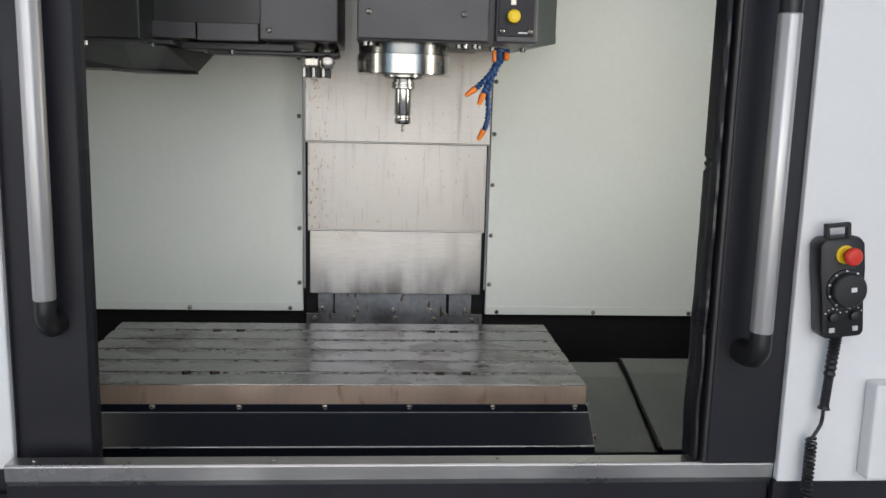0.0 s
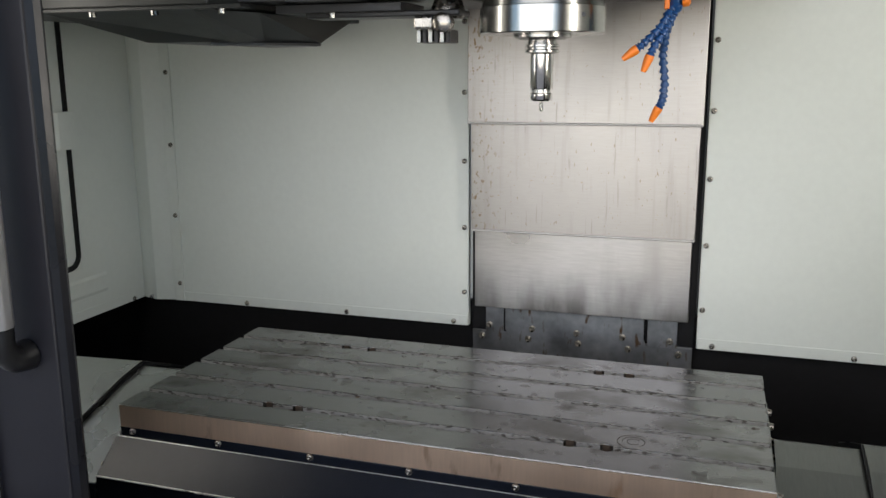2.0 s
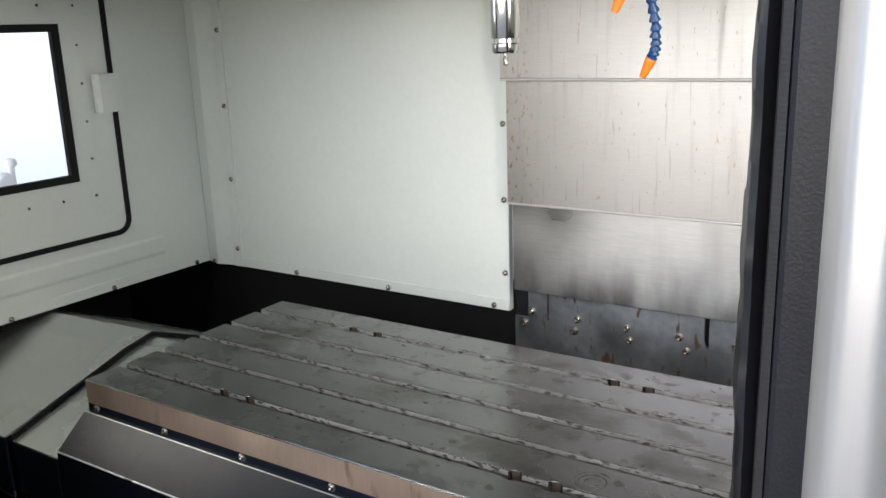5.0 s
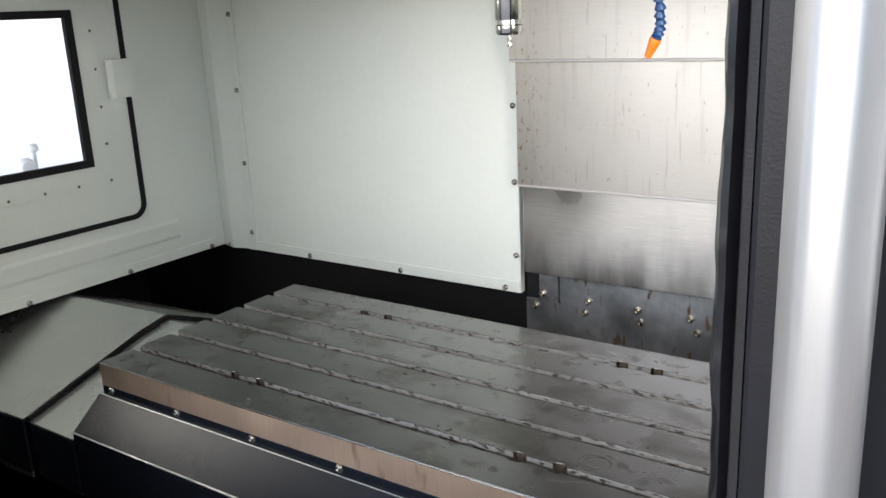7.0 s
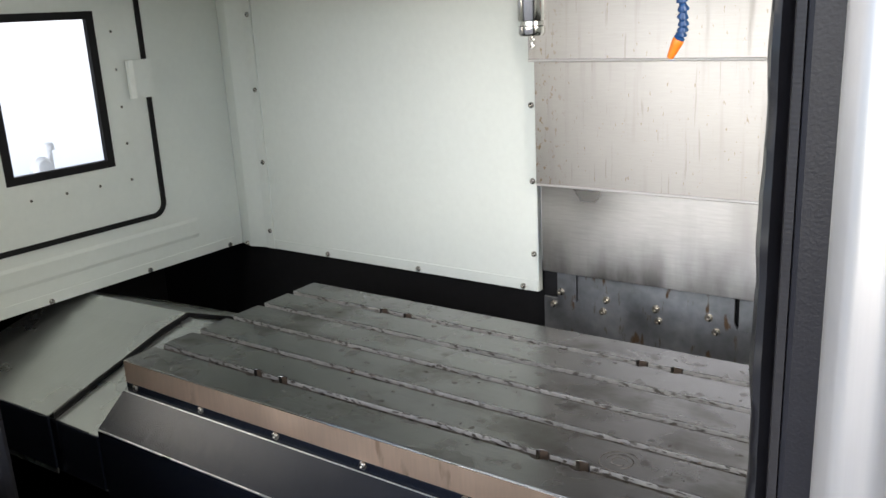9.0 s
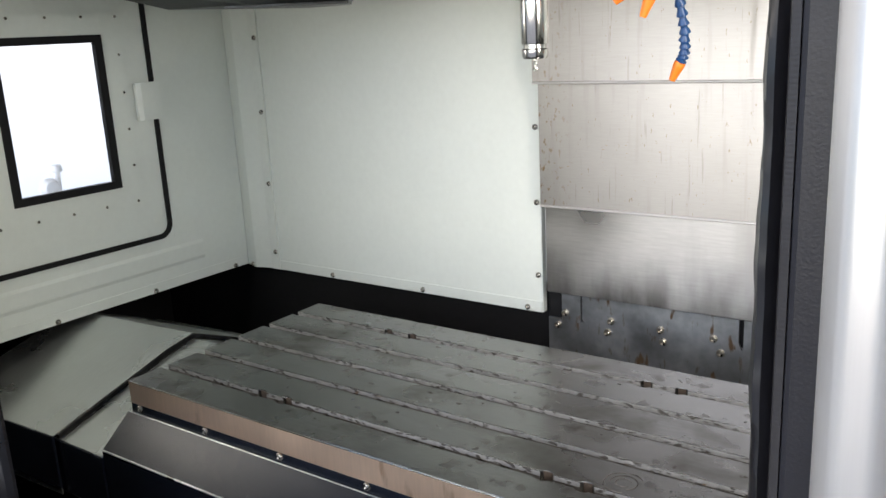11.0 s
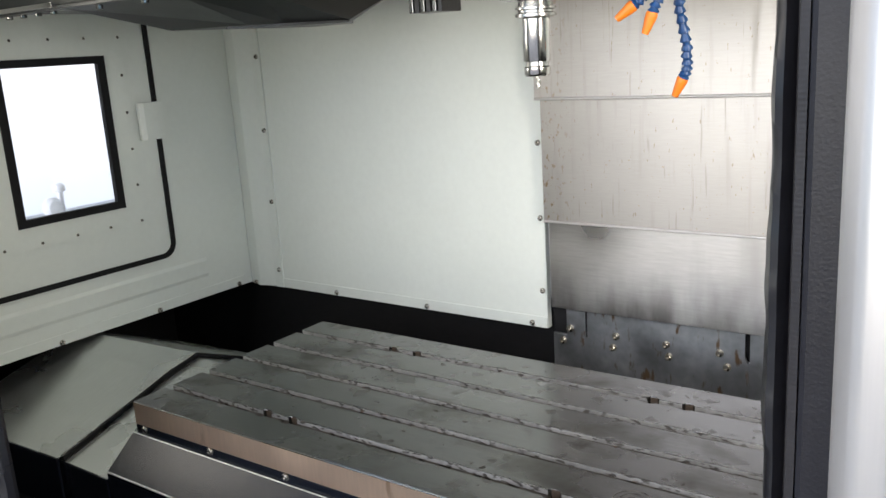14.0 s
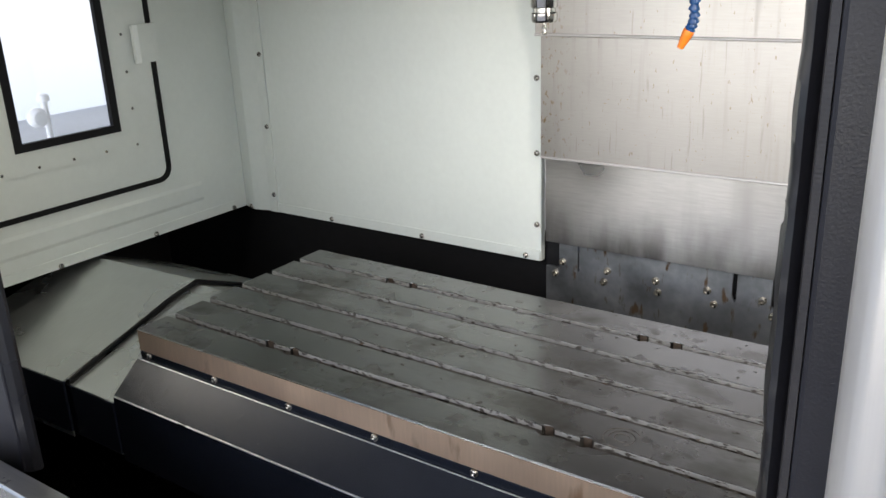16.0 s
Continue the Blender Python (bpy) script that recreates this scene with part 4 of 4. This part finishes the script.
bmesh.ops.recalc_face_normals(bm, faces=bm.faces[:])
part("ribbed_strip", prism([(0.5837, -0.1335), (0.5785, -0.132), (0.5768, -0.128), (0.5768, -0.090), (0.5837, -0.090)], 0.9575, TOP - 0.05, "z"), RIBBED, door_3, "finely ribbed rubber strip")
part("edge_seal", bm, RUBBER, door_3, "worn bulging black rubber door seal", True)

# ---------------------------------------------------------------- sill and front panel
sill = tagged(part("door_sill", prism([(-0.128, 0.925), (-0.130, 0.953), (-0.127, 0.957), (-0.092, 0.957), (-0.090, 0.90), (-0.110, 0.90)], -0.737, 0.735, "x", 0.0008), SILL), "scuffed stainless steel sill along the door opening", "sill", kind="structure")
fasten(sill, SMALLSCREW, [(x, -0.110, 0.957) for x in (-0.69, -0.25, 0.18, 0.66)], "+z")
tagged(part("lower_front_panel", box(-0.741, -0.118, 0.02, 0.722, -0.100, 0.924, 0.003), DARK), "dark grey enamelled lower front panel under the sill", "panel", kind="structure")

# warning labels on the front panel
for z0, z1, col, drop in ((1.145, 1.290, GREEN, 0.028), (0.986, 1.139, AMBER, 0.0)):
    lab = group_thing("warning_label", "white instruction label with a coloured heading bar", "label", "labels on the front panel")
    part("sticker", box(-1.00, -0.0765, z0, -0.868, -0.0755, z1), PALE, lab)
    part("heading_bar", box(-0.998, -0.0775, z1 - drop - 0.016, -0.870, -0.0767, z1 - drop - 0.001), col, lab)
    for k in range(5):
        part("text_bar", box(-0.985, -0.0773, z0 + 0.015 + 0.02 * k, -0.885 - 0.01 * (k % 2), -0.0767, z0 + 0.019 + 0.02 * k), BLACKPLASTIC, lab)
tagged(part("control_box", box(0.878, -0.19, 0.945, 1.10, -0.1505, 1.135, 0.006), WHITE_OUT), "white enamelled box fixed on the front panel", "box")

tagged(part("panel_screw", lathe([(0.005, 0), (0.005, 0.002), (0.003, 0.003)], 12, m=Matrix.Translation((-0.792, -0.075, 1.35)) @ FACE["-y"]), DARKBOLT), "small dark screw in the white front panel", "screw")

# ---------------------------------------------------------------- hand-wheel pendant
pend = group_thing("handwheel_pendant", "black hand-wheel pendant with red stop knob and coiled cable", "control pendant")
PM = Matrix.Translation((0.787, -0.152, 1.324)) @ pose(0, 0, 0, 0, -6, 0)
def pp(name, bm, mat, label="", smooth=False, to=pend):
    bmesh.ops.transform(bm, matrix=PM, verts=bm.verts[:])
    return part(name, bm, mat, to, label, smooth)
shape = [(-0.040, -0.086), (-0.034, -0.096), (0.034, -0.096), (0.040, -0.086), (0.040, -0.02), (0.043, 0.03), (0.042, 0.078), (0.032, 0.090), (-0.032, 0.090), (-0.042, 0.078), (-0.043, 0.03), (-0.040, -0.02)]
pp("case", prism(shape, -0.045, 0.0, "y", 0.006), BLACKPLASTIC, "", True)
bm = bmesh.new()
for b in ((-0.024, -0.030, 0.088, -0.016, -0.018, 0.115), (0.016, -0.030, 0.088, 0.024, -0.018, 0.115), (-0.024, -0.030, 0.107, 0.024, -0.018, 0.115)):
    box(*b, 0.0025, bm)
pp("hanger_loop", bm, BLACKPLASTIC)
FR = FACE["-y"]
def at_front(x, z, prof, segs=24):
    return lathe(prof, segs, m=Matrix.Translation((x, -0.045, z)) @ FR)
pp("stop_collar", at_front(0.003, 0.060, [(0.017, 0), (0.017, 0.003), (0.012, 0.004)]), YELLOW, "yellow ring")
pp("stop_knob", at_front(0.007, 0.059, [(0.010, 0.003), (0.010, 0.012), (0.0155, 0.015), (0.0165, 0.023), (0.013, 0.027), (0.005, 0.028)]), RED, "red mushroom stop knob", True)
pp("dial_ring", at_front(0.004, -0.004, [(0.037, 0), (0.036, 0.004), (0.030, 0.005)], 40), BLACKPLASTIC)
pp("dial", at_front(0.004, -0.004, [(0.031, 0.004), (0.032, 0.016), (0.029, 0.019), (0.010, 0.020)], 40), BLACKPLASTIC, "ribbed black hand wheel")
for k in range(10):
    a = radians(36 * k)
    pp("tick", box(0.003 + 0.034 * math.sin(a) - 0.001, -0.0512, -0.004 + 0.034 * math.cos(a) - 0.001, 0.005 + 0.034 * math.sin(a) + 0.001, -0.0502, -0.004 + 0.034 * math.cos(a) + 0.002), PALE)
pp("dial_mark", box(0.004, -0.0662, -0.006, 0.014, -0.0652, 0.002), PALE, "pale emblem bar")
for x in (-0.022, 0.022):
    pp("selector", at_front(x * 0.9, -0.055, [(0.010, 0), (0.009, 0.008), (0.004, 0.009)], 18), BLACKPLASTIC)
    for k in range(5):
        a = radians(-60 + 30 * k)
        pp("scale_mark", box(x * 0.9 + 0.016 * math.sin(a) - 0.0012, -0.0462, -0.055 + 0.016 * math.cos(a) - 0.001, x * 0.9 + 0.016 * math.sin(a) + 0.0012, -0.0452, -0.055 + 0.016 * math.cos(a) + 0.001), PALE)
    pp("symbol", box(x - 0.005, -0.0462, -0.084, x + 0.005, -0.0452, -0.075), ALU, "small pale symbol plate")
# cable: strain relief, straight length, coil
top = PM @ Vector((0.0, -0.022, -0.096))
cable = group_thing("pendant_cable", "coiled black cable hanging from the pendant", "cable")
rel = curve_points([top, top + Vector((-0.004, 0, -0.05)), top + Vector((-0.010, 0, -0.145))], 30)
part("strain_relief", tube(rel, 0.009, 12, radii=[(0.0115 if i % 2 else 0.009) if i < 20 else 0.0088 for i in range(29)] + [0.012]), RUBBER, cable)
c0 = rel[-1]
part("cord", tube(curve_points([c0, c0 + Vector((-0.002, 0, -0.03)), c0 + Vector((-0.017, 0, -0.06))], 12), 0.0035, 10), RUBBER, cable, "", True)
c1 = c0 + Vector((-0.017, 0, -0.06))
coil = [c1 + Vector((0.008 * math.cos(0.7 * k), 0.008 * math.sin(0.7 * k), -0.00095 * k)) for k in range(360)]
part("coil", tube(coil, 0.0036, 7), RUBBER, cable, "tight coil of the cable", True)

tagged(part("header_beam", box(-WALL_X, -0.04, 2.22, WALL_X, 0.035, TOP, 0.003), WHITE), "white beam over the door opening", "beam", kind="structure")

# ---------------------------------------------------------------- work lamp housing
for lamp_pose, x in zip(LAMPS, (1.10, -1.22)):
    work_lamp = group_thing("work_lamp", "upright LED work lamp in a grey housing inside the enclosure", "work lamp", "work lamps of the enclosure")
    bm = box(-0.065, -0.37, 0.004, 0.065, 0.37, 0.04, 0.006)
    bmesh.ops.transform(bm, matrix=lamp_pose, verts=bm.verts[:])
    part("housing", bm, HEADGREY, work_lamp)
    for z in (1.46, 1.82):
        part("bracket", box(x - 0.015, 0.051, z, x + 0.015, 0.15, z + 0.03, 0.002), DARK, work_lamp)
